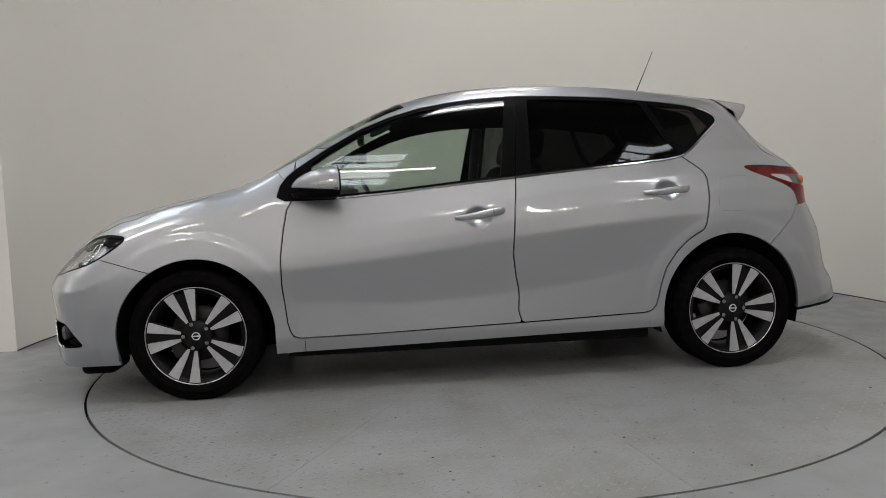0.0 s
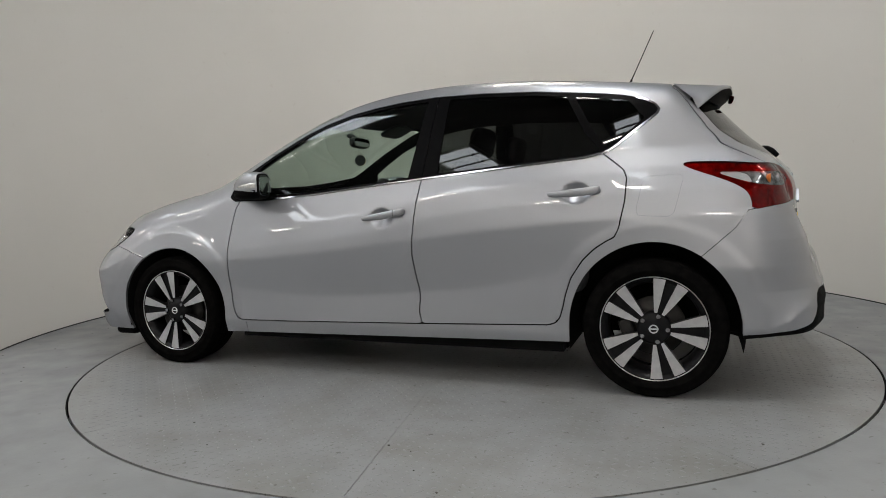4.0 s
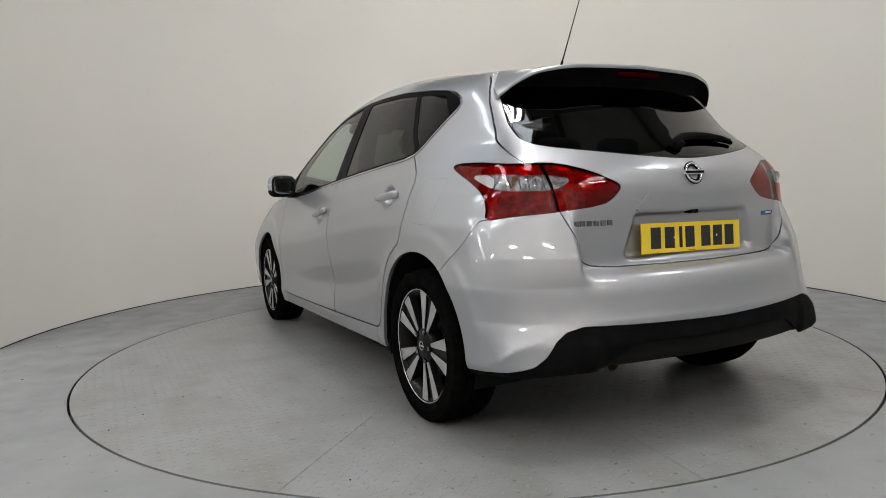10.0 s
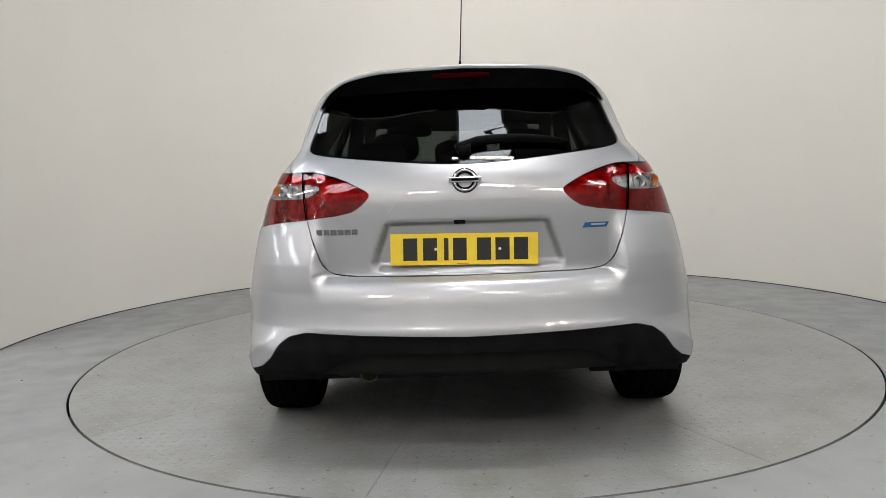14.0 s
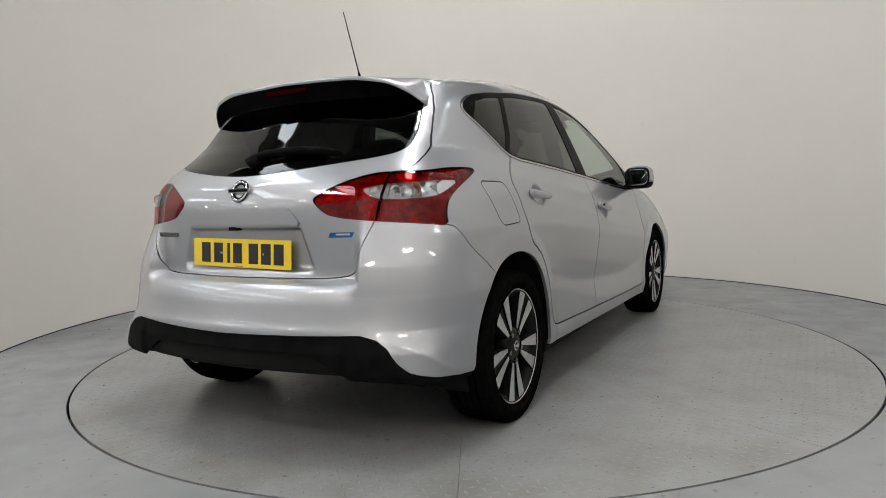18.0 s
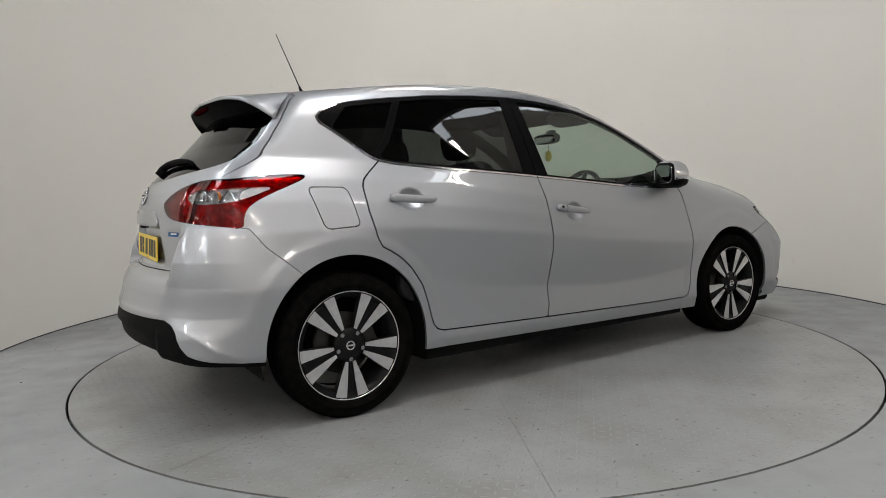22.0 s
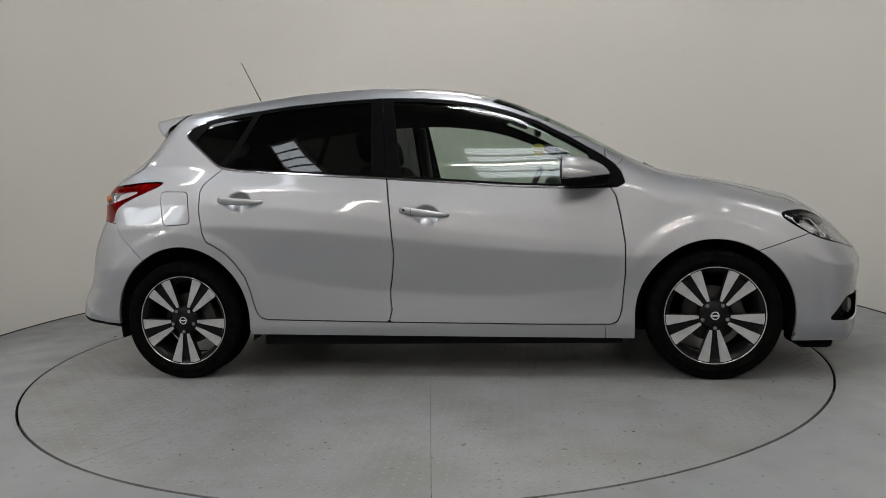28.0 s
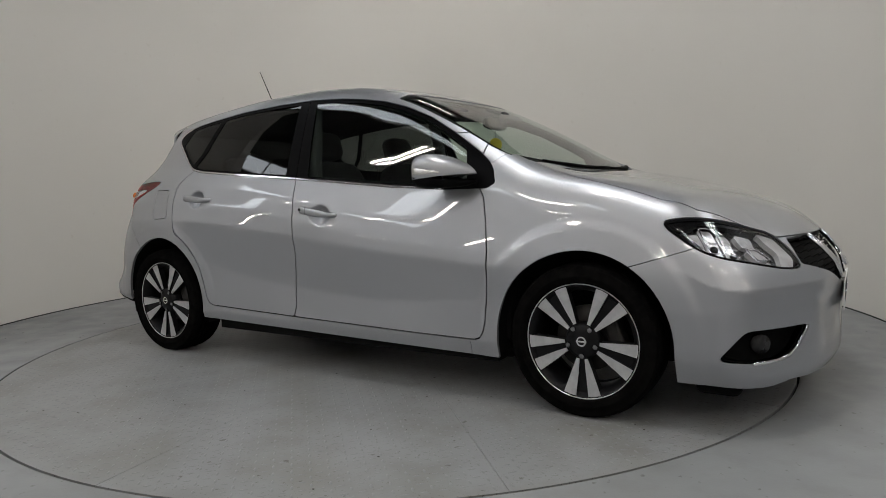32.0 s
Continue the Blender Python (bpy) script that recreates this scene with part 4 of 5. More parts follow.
def skin_at(y, z, start=-2.4, sign=1.0):
    """The x of the tail's skin (or the nose's, with sign -1) at a width and height."""
    xs = start + sign * np.arange(0, 1.6, 0.002)
    g = body(np.stack([xs, 0 * xs + abs(y), 0 * xs + z], -1))
    return float(xs[np.argmax(g < 0)])


def blob(bm, c, r, e=1.0, seg=24, rings=14):
    """A rounded block: e 1 an ellipsoid, towards 0 a box."""
    def pw(v):
        return math.copysign(abs(v) ** e, v)
    grid = []
    for i in range(rings + 1):
        a = -math.pi / 2 + math.pi * i / rings
        row = []
        for j in range(seg):
            b = 2 * math.pi * j / seg
            row.append(bm.verts.new((c[0] + r[0] * pw(math.cos(a)) * pw(math.cos(b)), c[1] + r[1] * pw(math.cos(a)) * pw(math.sin(b)), c[2] + r[2] * pw(math.sin(a)))))
        grid.append(row)
    for p, q in zip(grid, grid[1:]):
        for j in range(seg):
            k = (j + 1) % seg
            bm.faces.new((p[j], p[k], q[k], q[j]))
    out = [v for row in grid for v in row]
    bmesh.ops.remove_doubles(bm, verts=out, dist=1e-5)
    return [v for v in out if v.is_valid]


def bar(bm, path, size, seg=10):
    """A tube of varying oval section along a path: size gives (across, up) at each point."""
    rings = []
    n = len(path)
    for i, p in enumerate(path):
        p = Vector(p)
        d = (Vector(path[min(i + 1, n - 1)]) - Vector(path[max(i - 1, 0)])).normalized()
        up = Vector((0, 0, 1)) if abs(d.z) < 0.9 else Vector((1, 0, 0))
        side = d.cross(up).normalized()
        up = side.cross(d)
        a, b = size[i] if isinstance(size, list) else size
        rings.append([bm.verts.new(p + side * (a * math.cos(2 * math.pi * k / seg)) + up * (b * math.sin(2 * math.pi * k / seg))) for k in range(seg)])
    for r, q in zip(rings, rings[1:]):
        for k in range(seg):
            bm.faces.new((r[k], r[(k + 1) % seg], q[(k + 1) % seg], q[k]))
    bm.faces.new(rings[0][::-1])
    bm.faces.new(rings[-1])
    bmesh.ops.recalc_face_normals(bm, faces=bm.faces)


def sheet(bm, rows):
    vs = [[bm.verts.new(p) for p in row] for row in rows]
    for a, b in zip(vs, vs[1:]):
        for i in range(len(a) - 1):
            bm.faces.new((a[i], a[i + 1], b[i + 1], b[i]))


def skin_side(x, z):
    ys = np.arange(0.95, 0.2, -0.002)
    g = body(np.stack([0 * ys + x, ys, 0 * ys + z], -1))
    return float(ys[np.argmax(g < 0)])


CLEARLAMP = material("fog_lamp_glass", (0.02, 0.02, 0.021), 0.10, 0.0, Specular_IOR_Level=0.25)


NUT = varied("steel_wheel_nut", (0.22, 0.22, 0.225), (0.34, 0.34, 0.35), 50.0, 0.25, 1.0)


# wheels
def wheel(x, side, phase):
    """An alloy wheel with five pairs of machined blades; phase: the first pair's angle from the top, clockwise as seen from outside."""
    TILT = pose(x, 0, 0.312) @ (pose(0, 0.776, 0, -90, 0, 0) if side > 0 else pose(0, -0.776, 0, 90, 0, 0))
    # in wheel space z points outwards
    bm = bmesh.new()
    lathe(bm, [(0.205, -0.10), (0.218, -0.095), (0.205, -0.06), (0.200, 0.02), (0.208, 0.07), (0.224, 0.082), (0.231, 0.090), (0.236, 0.089), (0.237, 0.082)], 72)
    bmesh.ops.transform(bm, matrix=TILT, verts=bm.verts)
    rim = part("wheel", bm, DARKALLOY, car, "alloy wheel with machined silver spokes", True)
    bm = bmesh.new()
    lathe(bm, [(0.2320, 0.0895), (0.2335, 0.0925), (0.2365, 0.0915), (0.2380, 0.088)], 72)
    bmesh.ops.transform(bm, matrix=TILT, verts=bm.verts)
    part("rim_lip", bm, MACHINED, rim, "bright machined rim edge", True)
    bm = bmesh.new()
    prof = [(0.226, -0.098), (0.240, -0.103), (0.270, -0.106), (0.298, -0.100), (0.309, -0.090), (0.3145, -0.072)]
    for a in (-0.045, -0.015, 0.015, 0.045):
        prof += [(0.3155, a - 0.010), (0.3155, a - 0.004), (0.309, a - 0.003), (0.309, a + 0.003), (0.3155, a + 0.004), (0.3155, a + 0.010)]
    prof += [(0.3145, 0.072), (0.309, 0.090), (0.303, 0.0965), (0.3025, 0.0985), (0.297, 0.0995), (0.272, 0.1045), (0.270, 0.1060), (0.262, 0.1060), (0.260, 0.1045), (0.246, 0.1015), (0.240, 0.0975), (0.236, 0.088)]
    lathe(bm, prof, 96)
    bmesh.ops.transform(bm, matrix=TILT, verts=bm.verts)
    part("tyre", bm, RUBBER, rim, "black rubber tyre", True)
    # shoulder blocks of the tread
    bm = bmesh.new()
    for i in range(64):
        a = math.tau * i / 64
        for zz in (-0.082, 0.082):
            box(bm, 0.3020, 0.3075, -0.0105, 0.0105, zz - 0.012, zz + 0.012, pose(0, 0, 0, 0, 0, math.degrees(a)))
    bmesh.ops.transform(bm, matrix=TILT, verts=bm.verts)
    tagged(part("tread_pattern", bm, RUBBER, rim, "small shoulder blocks of the tyre"), kind="stuff")
    for k in range(5):
        c = phase + 72 * k
        # dark pocket between the blades of a pair
        bm = bmesh.new()
        prism(bm, [(0.035, -0.018), (0.205, -0.040), (0.228, -0.042), (0.228, 0.042), (0.205, 0.040), (0.035, 0.018)], 0.055, 0.074)
        bmesh.ops.transform(bm, matrix=TILT @ pose(0, 0, 0, 0, 0, wheel_angle(c, side)), verts=bm.verts)
        part("spoke_pocket", bm, DARKALLOY, rim)
        for d in (-13.2, 13.2):
            turn = TILT @ pose(0, 0, 0, 0, 0, wheel_angle(c + d, side))
            blade = [(0.074, -0.0065), (0.130, -0.0150), (0.226, -0.0265), (0.229, 0.0), (0.226, 0.0265), (0.130, 0.0150), (0.074, 0.0065)]
            bm = bmesh.new()
            prism(bm, [(x, y * 1.06) for x, y in blade], 0.050, 0.0850, 0.002, drop=0.010)
            bmesh.ops.transform(bm, matrix=turn, verts=bm.verts)
            part("spoke", bm, DARKALLOY, rim, "dark spoke")
            bm = bmesh.new()
            prism(bm, blade, 0.0830, 0.0870, 0.001, drop=0.010)
            bmesh.ops.transform(bm, matrix=turn, verts=bm.verts)
            part("spoke_face", bm, MACHINED, rim, "machined silver spoke face")
    bm = bmesh.new()
    lathe(bm, [(0.001, 0.088), (0.030, 0.088), (0.040, 0.084), (0.062, 0.080), (0.074, 0.070), (0.075, 0.03)], 40)
    bmesh.ops.transform(bm, matrix=TILT, verts=bm.verts)
    part("hub", bm, DARKALLOY, rim, "", True)
    bm = bmesh.new()
    lathe(bm, [(0.014, 0.0885), (0.0145, 0.0905), (0.0205, 0.0905), (0.021, 0.0885)], 24)
    box(bm, -0.022, 0.022, -0.0035, 0.0035, 0.0885, 0.0908)
    bmesh.ops.transform(bm, matrix=TILT, verts=bm.verts)
    part("cap_badge", bm, CHROME, rim, "chrome ring on the wheel cap")
    for k in range(5):
        bm = bmesh.new()
        a = wheel_angle(phase + 72 * k, side)
        cyl(bm, 0.0105, 0.02, TILT @ pose(0, 0, 0, 0, 0, a) @ Matrix.Translation((0.060, 0, 0.080)), 6)
        part("wheel_nut", bm, NUT, rim)
    bm = bmesh.new()
    lathe(bm, [(0.06, 0.010), (0.135, 0.010), (0.137, 0.0), (0.135, -0.012), (0.06, -0.012)], 48)
    bmesh.ops.transform(bm, matrix=TILT, verts=bm.verts)
    part("brake_disc", bm, DISC, rim, "grey brake disc", True)
    bm = bmesh.new()
    v = box(bm, 0.085, 0.150, -0.075, 0.075, -0.045, 0.035)
    rounded(bm, v, 0.012)
    bmesh.ops.transform(bm, matrix=TILT @ pose(0, 0, 0, 0, 0, 20), verts=bm.verts)
    part("brake_caliper", bm, DISC, rim)


def wheel_angle(clock, side):
    """Turns a clock angle seen from outside into the wheel's own angle."""
    return -90 - clock if side > 0 else 90 - clock


def prism(bm, outline, z0, z1, bev=0.0, drop=0.0):
    """An outline in the wheel's face, given height; drop: how much lower its inner end lies."""
    r1 = max(p[0] for p in outline)
    low = [bm.verts.new((x, y, z0)) for x, y in outline]
    mid = [bm.verts.new((x, y, z1 - bev - drop * (1 - x / r1))) for x, y in outline]
    cx, cy = sum(p[0] for p in outline) / len(outline), 0
    top = [bm.verts.new((x + (cx - x) * bev * 4, y * (1 - bev * 25), z1 - drop * (1 - x / r1))) for x, y in outline]
    n = len(outline)
    for a, b in ((low, mid), (mid, top)):
        for i in range(n):
            bm.faces.new((a[i], a[(i + 1) % n], b[(i + 1) % n], b[i]))
    bm.faces.new(top)
    bm.faces.new(low[::-1])
    bmesh.ops.recalc_face_normals(bm, faces=bm.faces)


DISC = varied("worn_steel", (0.025, 0.024, 0.023), (0.05, 0.047, 0.045), 12.0, 0.5, 0.5)
wheel(1.35, 1, -18)
wheel(-1.35, 1, 20)
wheel(1.35, -1, 36)
wheel(-1.35, -1, 36)

# wheel housings and floor pan
for wx, k in ((1.345, 1.0), (-1.345, 1.0 / 0.945)):
    for s in (1, -1):
        bm = bmesh.new()
        rows = []
        for y in (0.48, 0.60, 0.74, skin_y(wx, 0.5) - 0.022):
            row = []
            for a in range(-16, 197, 6):
                px, pz = wx + 0.385 * math.cos(radians(a)), max(0.312 + 0.385 * k * math.sin(radians(a)), 0.2)
                row.append((px, s * min(y, skin_side(px, max(pz, 0.33)) - 0.028), pz))
            rows.append(row)
        sheet(bm, rows)
        rows = [[(wx + r * math.cos(radians(a)), s * 0.48, max(0.312 + r * k * math.sin(radians(a)), 0.2)) for a in range(-16, 197, 6)] for r in (0.0, 0.385)]
        sheet(bm, rows)
        part("wheel_housing", bm, DARK, car, "dark wheel arch liner")
for name, x0, x1, w, z0, z1 in (
        ("floor_pan", -0.96, 0.96, 0.80, 0.215, 0.26), ("underbody_shield", -0.94, 0.96, 0.70, 0.165, 0.213),
        ("fuel_tank", -1.62, -0.962, 0.47, 0.215, 0.30), ("engine_undertray", 0.962, 1.95, 0.47, 0.165, 0.258),
        ("bulkhead", 0.962, 0.985, 0.76, 0.262, 0.93), ("engine_block", 1.0, 1.88, 0.46, 0.26, 0.80),
        ("rear_pan", -2.0, -1.74, 0.66, 0.33, 0.36), ("front_pan", 1.952, 2.02, 0.60, 0.20, 0.24)):
    bm = bmesh.new()
    v = box(bm, x0, x1, -w, w, z0, z1)
    rounded(bm, v, 0.008, 2)
    part(name, bm, DARK, car)
for s in (1, -1):
    bm = bmesh.new()
    v = box(bm, 1.765, 1.93, s * 0.66 - 0.11, s * 0.66 + 0.11, 0.128, 0.19)
    rounded(bm, v, 0.03, 3)
    part("air_deflector", bm, BLACK, car, "black plastic air deflector")
    bm = bmesh.new()
    box(bm, -0.93, 0.93, s * 0.74 - 0.05, s * 0.74 + 0.035, 0.165, 0.235)
    part("jacking_rail", bm, DARK, car)

# door handles
for s in (1, -1):
    for x0, z0, x1, z1 in ((0.086, 0.829, -0.157, 0.864), (-0.880, 0.924, -1.120, 0.941)):
        path, size = [], []
        ya, yb = skin_y(x0, z0), skin_y(x1, z1)
        for i in range(15):
            t = i / 14
            x, z = x0 + (x1 - x0) * t, z0 + (z1 - z0) * t - 0.004 * math.sin(math.pi * t)
            lift = 0.019 * min(1, 6 * t, 12 * (1 - t) + 0.45)
            path.append((x, s * ((1 - t) * ya + t * yb + 0.006 * math.sin(math.pi * t) - 0.003 + lift), z))
            size.append((0.009 * min(1, 0.35 + 5 * t), 0.009 + 0.0095 * min(1, 2.2 * t, 0.6 + 6 * (1 - t))))
        bm = bmesh.new()
        bar(bm, path, size, 14)
        h = part("door_handle", bm, SILVER, car, "silver grip handle", True)
        if x0 > 0:
            bm = bmesh.new()
            x, z = x1 + 0.040, z1 - 0.006
            q = Vector(path[11])
            bar(bm, [q, q + Vector((0.003, 0, 0))], (size[11][0] * 1.03, size[11][1] * 1.03), 14)
            part("lock_joint", bm, DARK, h)
            if s < 0:
                bm = bmesh.new()
                cyl(bm, 0.006, 0.006, pose(x1 + 0.02, s * (skin_y(x, z) + 0.031), z1 - 0.002, 90, 0, 0), 16)
                part("keyhole", bm, DARK, h, "key lock")

# door mirrors
INDICATOR = varied("clear_indicator", (0.70, 0.69, 0.66), (0.85, 0.84, 0.82), 90.0, 0.12, 0.5, 0.6, 90.0)
MIRROR = material("mirror_glass", (0.42, 0.44, 0.46), 0.01, 1.0)
SECTIONS = ((0.632, 0.835, 1.006, 0.954, 1.086), (0.645, 0.828, 1.012, 0.948, 1.094), (0.67, 0.826, 1.013, 0.945, 1.097), (0.70, 0.822, 1.008, 0.945, 1.095), (0.74, 0.815, 0.990, 0.946, 1.084),
            (0.78, 0.805, 0.956, 0.949, 1.066), (0.81, 0.80, 0.916, 0.953, 1.047), (0.828, 0.80, 0.875, 0.960, 1.027), (0.836, 0.80, 0.85, 0.97, 1.010))


def mirror_shell(bm, s, top):
    """The mirror's housing, lofted from rounded sections; its upper or its lower part."""
    rings = []
    for x, y0, y1, z0, z1 in SECTIONS:
        ring = []
        for k in range(40):
            a = math.tau * k / 40
            c, d = math.cos(a), math.sin(a)
            c, d = math.copysign(abs(c) ** 0.62, c), math.copysign(abs(d) ** 0.62, d)
            y, z = (y0 + y1) / 2 + c * (y1 - y0) / 2, (z0 + z1) / 2 + d * (z1 - z0) / 2
            ring.append(bm.verts.new((x, s * y, z)))
        rings.append(ring)
    for p, q in zip(rings, rings[1:]):
        for k in range(40):
            bm.faces.new((p[k], p[(k + 1) % 40], q[(k + 1) % 40], q[k]))
    bm.faces.new(rings[-1])
    bmesh.ops.recalc_face_normals(bm, faces=bm.faces)
    g = bm.verts[:] + bm.edges[:] + bm.faces[:]
    bmesh.ops.bisect_plane(bm, geom=g, plane_co=(0.70, s * 0.92, 0.992), plane_no=(0.10, 0, -1 if top else 1), clear_outer=True)


def oval(bm, x, y, z, ry, rz, depth, turn):
    blob(bm, (x, y, z), (depth, ry, rz), 0.55, 32, 14)
    bmesh.ops.transform(bm, matrix=Matrix.Translation((x, y, z)) @ pose(0, 0, 0, 0, 0, turn) @ Matrix.Translation((-x, -y, -z)), verts=bm.verts)


def turned_in(bm, s):
    """Swings the housing so that its glass faces the driver."""
    c = Vector((0.72, s * 0.90, 0))
    bmesh.ops.transform(bm, matrix=Matrix.Translation(c + Vector((0.018, 0, 0))) @ pose(0, 0, 0, 0, 0, s * 13) @ Matrix.Translation(-c), verts=bm.verts)


for s in (1, -1):
    bm = bmesh.new()
    mirror_shell(bm, s, False)
    turned_in(bm, s)
    base = part("door_mirror", bm, BLACK, car, "silver door mirror with black base", True)
    bm = bmesh.new()
    mirror_shell(bm, s, True)
    turned_in(bm, s)
    part("mirror_cap", bm, SILVER, base, "silver painted cap", True)
    bm = bmesh.new()
    oval(bm, 0.640, s * 0.920, 1.020, 0.089, 0.068, 0.010, s * 2)
    turned_in(bm, s)
    part("mirror_bezel", bm, BLACK, base, "", True)
    bm = bmesh.new()
    oval(bm, 0.631, s * 0.922, 1.021, 0.076, 0.054, 0.003, s * 2)
    turned_in(bm, s)
    part("mirror_glass", bm, MIRROR, base, "mirror glass", True)
    bm = bmesh.new()
    bar(bm, [(0.765, s * 0.966, 1.014), (0.74, s * 0.984, 1.016), (0.70, s * 1.003, 1.019), (0.67, s * 1.009, 1.021), (0.645, s * 1.009, 1.022)], [(0.003, 0.004), (0.007, 0.010), (0.008, 0.014), (0.008, 0.016), (0.005, 0.015)], 12)
    turned_in(bm, s)
    part("indicator", bm, INDICATOR, base, "clear indicator lens", True)
    bm = bmesh.new()
    bar(bm, [(0.80, s * 0.765, 0.962), (0.79, s * 0.80, 0.960), (0.775, s * 0.84, 0.965)], [(0.085, 0.030), (0.075, 0.022), (0.055, 0.018)], 14)
    part("mirror_arm", bm, BLACK, base, "black arm", True)

# roof spoiler
tip_x = curve((0.0, 0.30, 0.45, 0.53, 0.585), (-1.715, -1.692, -1.65, -1.605, -1.545))
tip_z = curve((0.0, 0.30, 0.45, 0.53, 0.585), (1.432, 1.425, 1.405, 1.368, 1.315))
ys = np.linspace(-0.585, 0.585, 61)
rows, face = [], []
for y in ys:
    a = abs(y)
    tx, tz = float(tip_x(a)), float(tip_z(a))
    x0 = -1.428
    top0 = float(TOP(np.array([x0]))[0]) - 0.09 * a * a
    if a > 0.50:
        x0 = -1.428 - (a - 0.50) * 1.0
        top0 = top0 - (a - 0.50) * 0.9
    row = []
    for i in range(9):
        t = i / 8
        row.append((x0 + (tx - x0) * t, y, top0 + 0.002 + (tz - top0) * t + 0.012 * math.sin(math.pi * t) * (1 - a / 0.585)))
    row += [(tx - 0.002, y, tz - 0.006), (tx + 0.002, y, tz - 0.012)]
    rows.append(row)
    zb = min(1.352, tz - 0.012 - 0.070 * (1 - a / 0.66))
    xb = max(skin_at(y, zb, -2.0), tx + 0.012) - 0.004
    face.append([(tx + 0.002 + (xb - tx - 0.002) * t + 0.006 * math.sin(math.pi * t), y, tz - 0.012 + (zb - tz + 0.012) * t) for t in (0, 0.15, 0.35, 0.6, 0.85, 1.0)])
bm = bmesh.new()
sheet(bm, rows)
bmesh.ops.recalc_face_normals(bm, faces=bm.faces)
spoiler = part("spoiler", bm, SILVER, car, "silver roof spoiler with black underside", True)
for k in (0, -1):
    bm = bmesh.new()
    upper, lower = [Vector(p) for p in rows[k]], [Vector(p) for p in face[k]]
    loop = upper + lower[1:]
    inner = [p + Vector((0.0, 0.008 if k == 0 else -0.008, 0.0)) for p in loop]
    a, b = [bm.verts.new(p) for p in loop], [bm.verts.new(p) for p in inner]
    bm.faces.new(a)
    bm.faces.new(b[::-1])
    for i in range(len(a)):
        bm.faces.new((a[i], a[(i + 1) % len(a)], b[(i + 1) % len(a)], b[i]))
    bmesh.ops.recalc_face_normals(bm, faces=bm.faces)
    part("spoiler_end", bm, SILVER, spoiler, "silver end of the spoiler")
bm = bmesh.new()
sheet(bm, face)
part("spoiler_panel", bm, BLACK, spoiler, "black panel under the spoiler", True)
bm = bmesh.new()
blob(bm, (-1.706, 0.0, 1.394), (0.010, 0.112, 0.010), 0.35, 28, 8)
part("brake_light", bm, material("unlit_red_lamp", (0.022, 0.0015, 0.002), 0.45, Specular_IOR_Level=0.0), spoiler, "unlit red brake light", True)

# number plate, badges and writing as plain bars
CHROME_DARK = varied("dull_chrome", (0.16, 0.16, 0.165), (0.34, 0.34, 0.35), 160.0, 0.12, 1.0)
YELLOW = varied("yellow_plate", (0.80, 0.58, 0.03), (0.84, 0.62, 0.04), 30.0, 0.35)
WHITE = varied("white_plate", (0.72, 0.72, 0.70), (0.78, 0.78, 0.76), 30.0, 0.35)
INK = material("black_ink", (0.012, 0.012, 0.012), 0.5)
CHARS = ((0.070, 0.050), (0.140, 0.050), (0.197, 0.016), (0.245, 0.048), (0.330, 0.050), (0.395, 0.050), (0.460, 0.050))


def number_plate(m, mat, label):
    bm = bmesh.new()
    v = box(bm, 0, 0.520, -0.0555, 0.0555, 0, 0.004)
    bmesh.ops.transform(bm, matrix=m, verts=bm.verts)
    p = part("number_plate", bm, mat, car, label)
    for x, w in CHARS:
        bm = bmesh.new()
        box(bm, x - w / 2, x + w / 2, -0.0395, 0.0395, 0.004, 0.0046)
        bmesh.ops.transform(bm, matrix=m, verts=bm.verts)
        part("character_bar", bm, INK, p)
    for x in (0.16, 0.385):
        bm = bmesh.new()
        cyl(bm, 0.005, 0.004, m @ Matrix.Translation((x, 0.0, 0.006)), 12)
        part("screw", bm, CHROME, p)
    bm = bmesh.new()
    box(bm, 0.235, 0.275, -0.052, -0.049, 0.004, 0.0046)
    bmesh.ops.transform(bm, matrix=m, verts=bm.verts)
    part("maker_bar", bm, material("red_print", (0.5, 0.08, 0.02), 0.5), p)


flat = Matrix(((0, 0, -1, 0), (-1, 0, 0, 0), (0, 1, 0, 0), (0, 0, 0, 1)))
number_plate(Matrix.Translation((-1.992, 0.272, 0.748)) @ pose(0, 0, 0, 1.0, 3, 0) @ flat, YELLOW, "yellow rear number plate with black bars")
flat_f = Matrix(((0, 0, 1, 0), (1, 0, 0, 0), (0, 1, 0, 0), (0, 0, 0, 1)))
number_plate(Matrix.Translation((2.239, -0.26, 0.455)) @ flat_f, WHITE, "white front number plate with black bars")
bx, bz = skin_at(0.0, 0.984), 0.984
m = Matrix.Translation((bx - 0.002, 0.002, bz)) @ pose(0, 0, 0, 0, 18, 0) @ flat
bm = bmesh.new()
lathe(bm, [(0.033, 0.0), (0.034, 0.006), (0.0375, 0.009), (0.041, 0.006), (0.0425, 0.0)], 40)
bmesh.ops.transform(bm, matrix=m, verts=bm.verts)
badge = part("badge", bm, CHROME, gate, "round chrome badge with a cross bar", True)
# shade inside and outside the chrome ring, put in as two dark rings
for r0, r1 in ((0.026, 0.0328), (0.0427, 0.0455)):
    bm = bmesh.new()
    lathe(bm, [(r0, 0.001), (r0 + 0.001, 0.0035), (r1 - 0.0005, 0.0035), (r1, 0.001)], 40)
    bmesh.ops.transform(bm, matrix=m, verts=bm.verts)
    part("badge_shade", bm, GLOSS, badge, "dark ring in place of shade beside the chrome")
bm = bmesh.new()
box(bm, -0.047, 0.047, -0.0045, 0.0045, 0.0108, 0.0116)
bmesh.ops.transform(bm, matrix=m, verts=bm.verts)
part("badge_inlay", bm, GLOSS, badge, "dark inlay")
bm = bmesh.new()
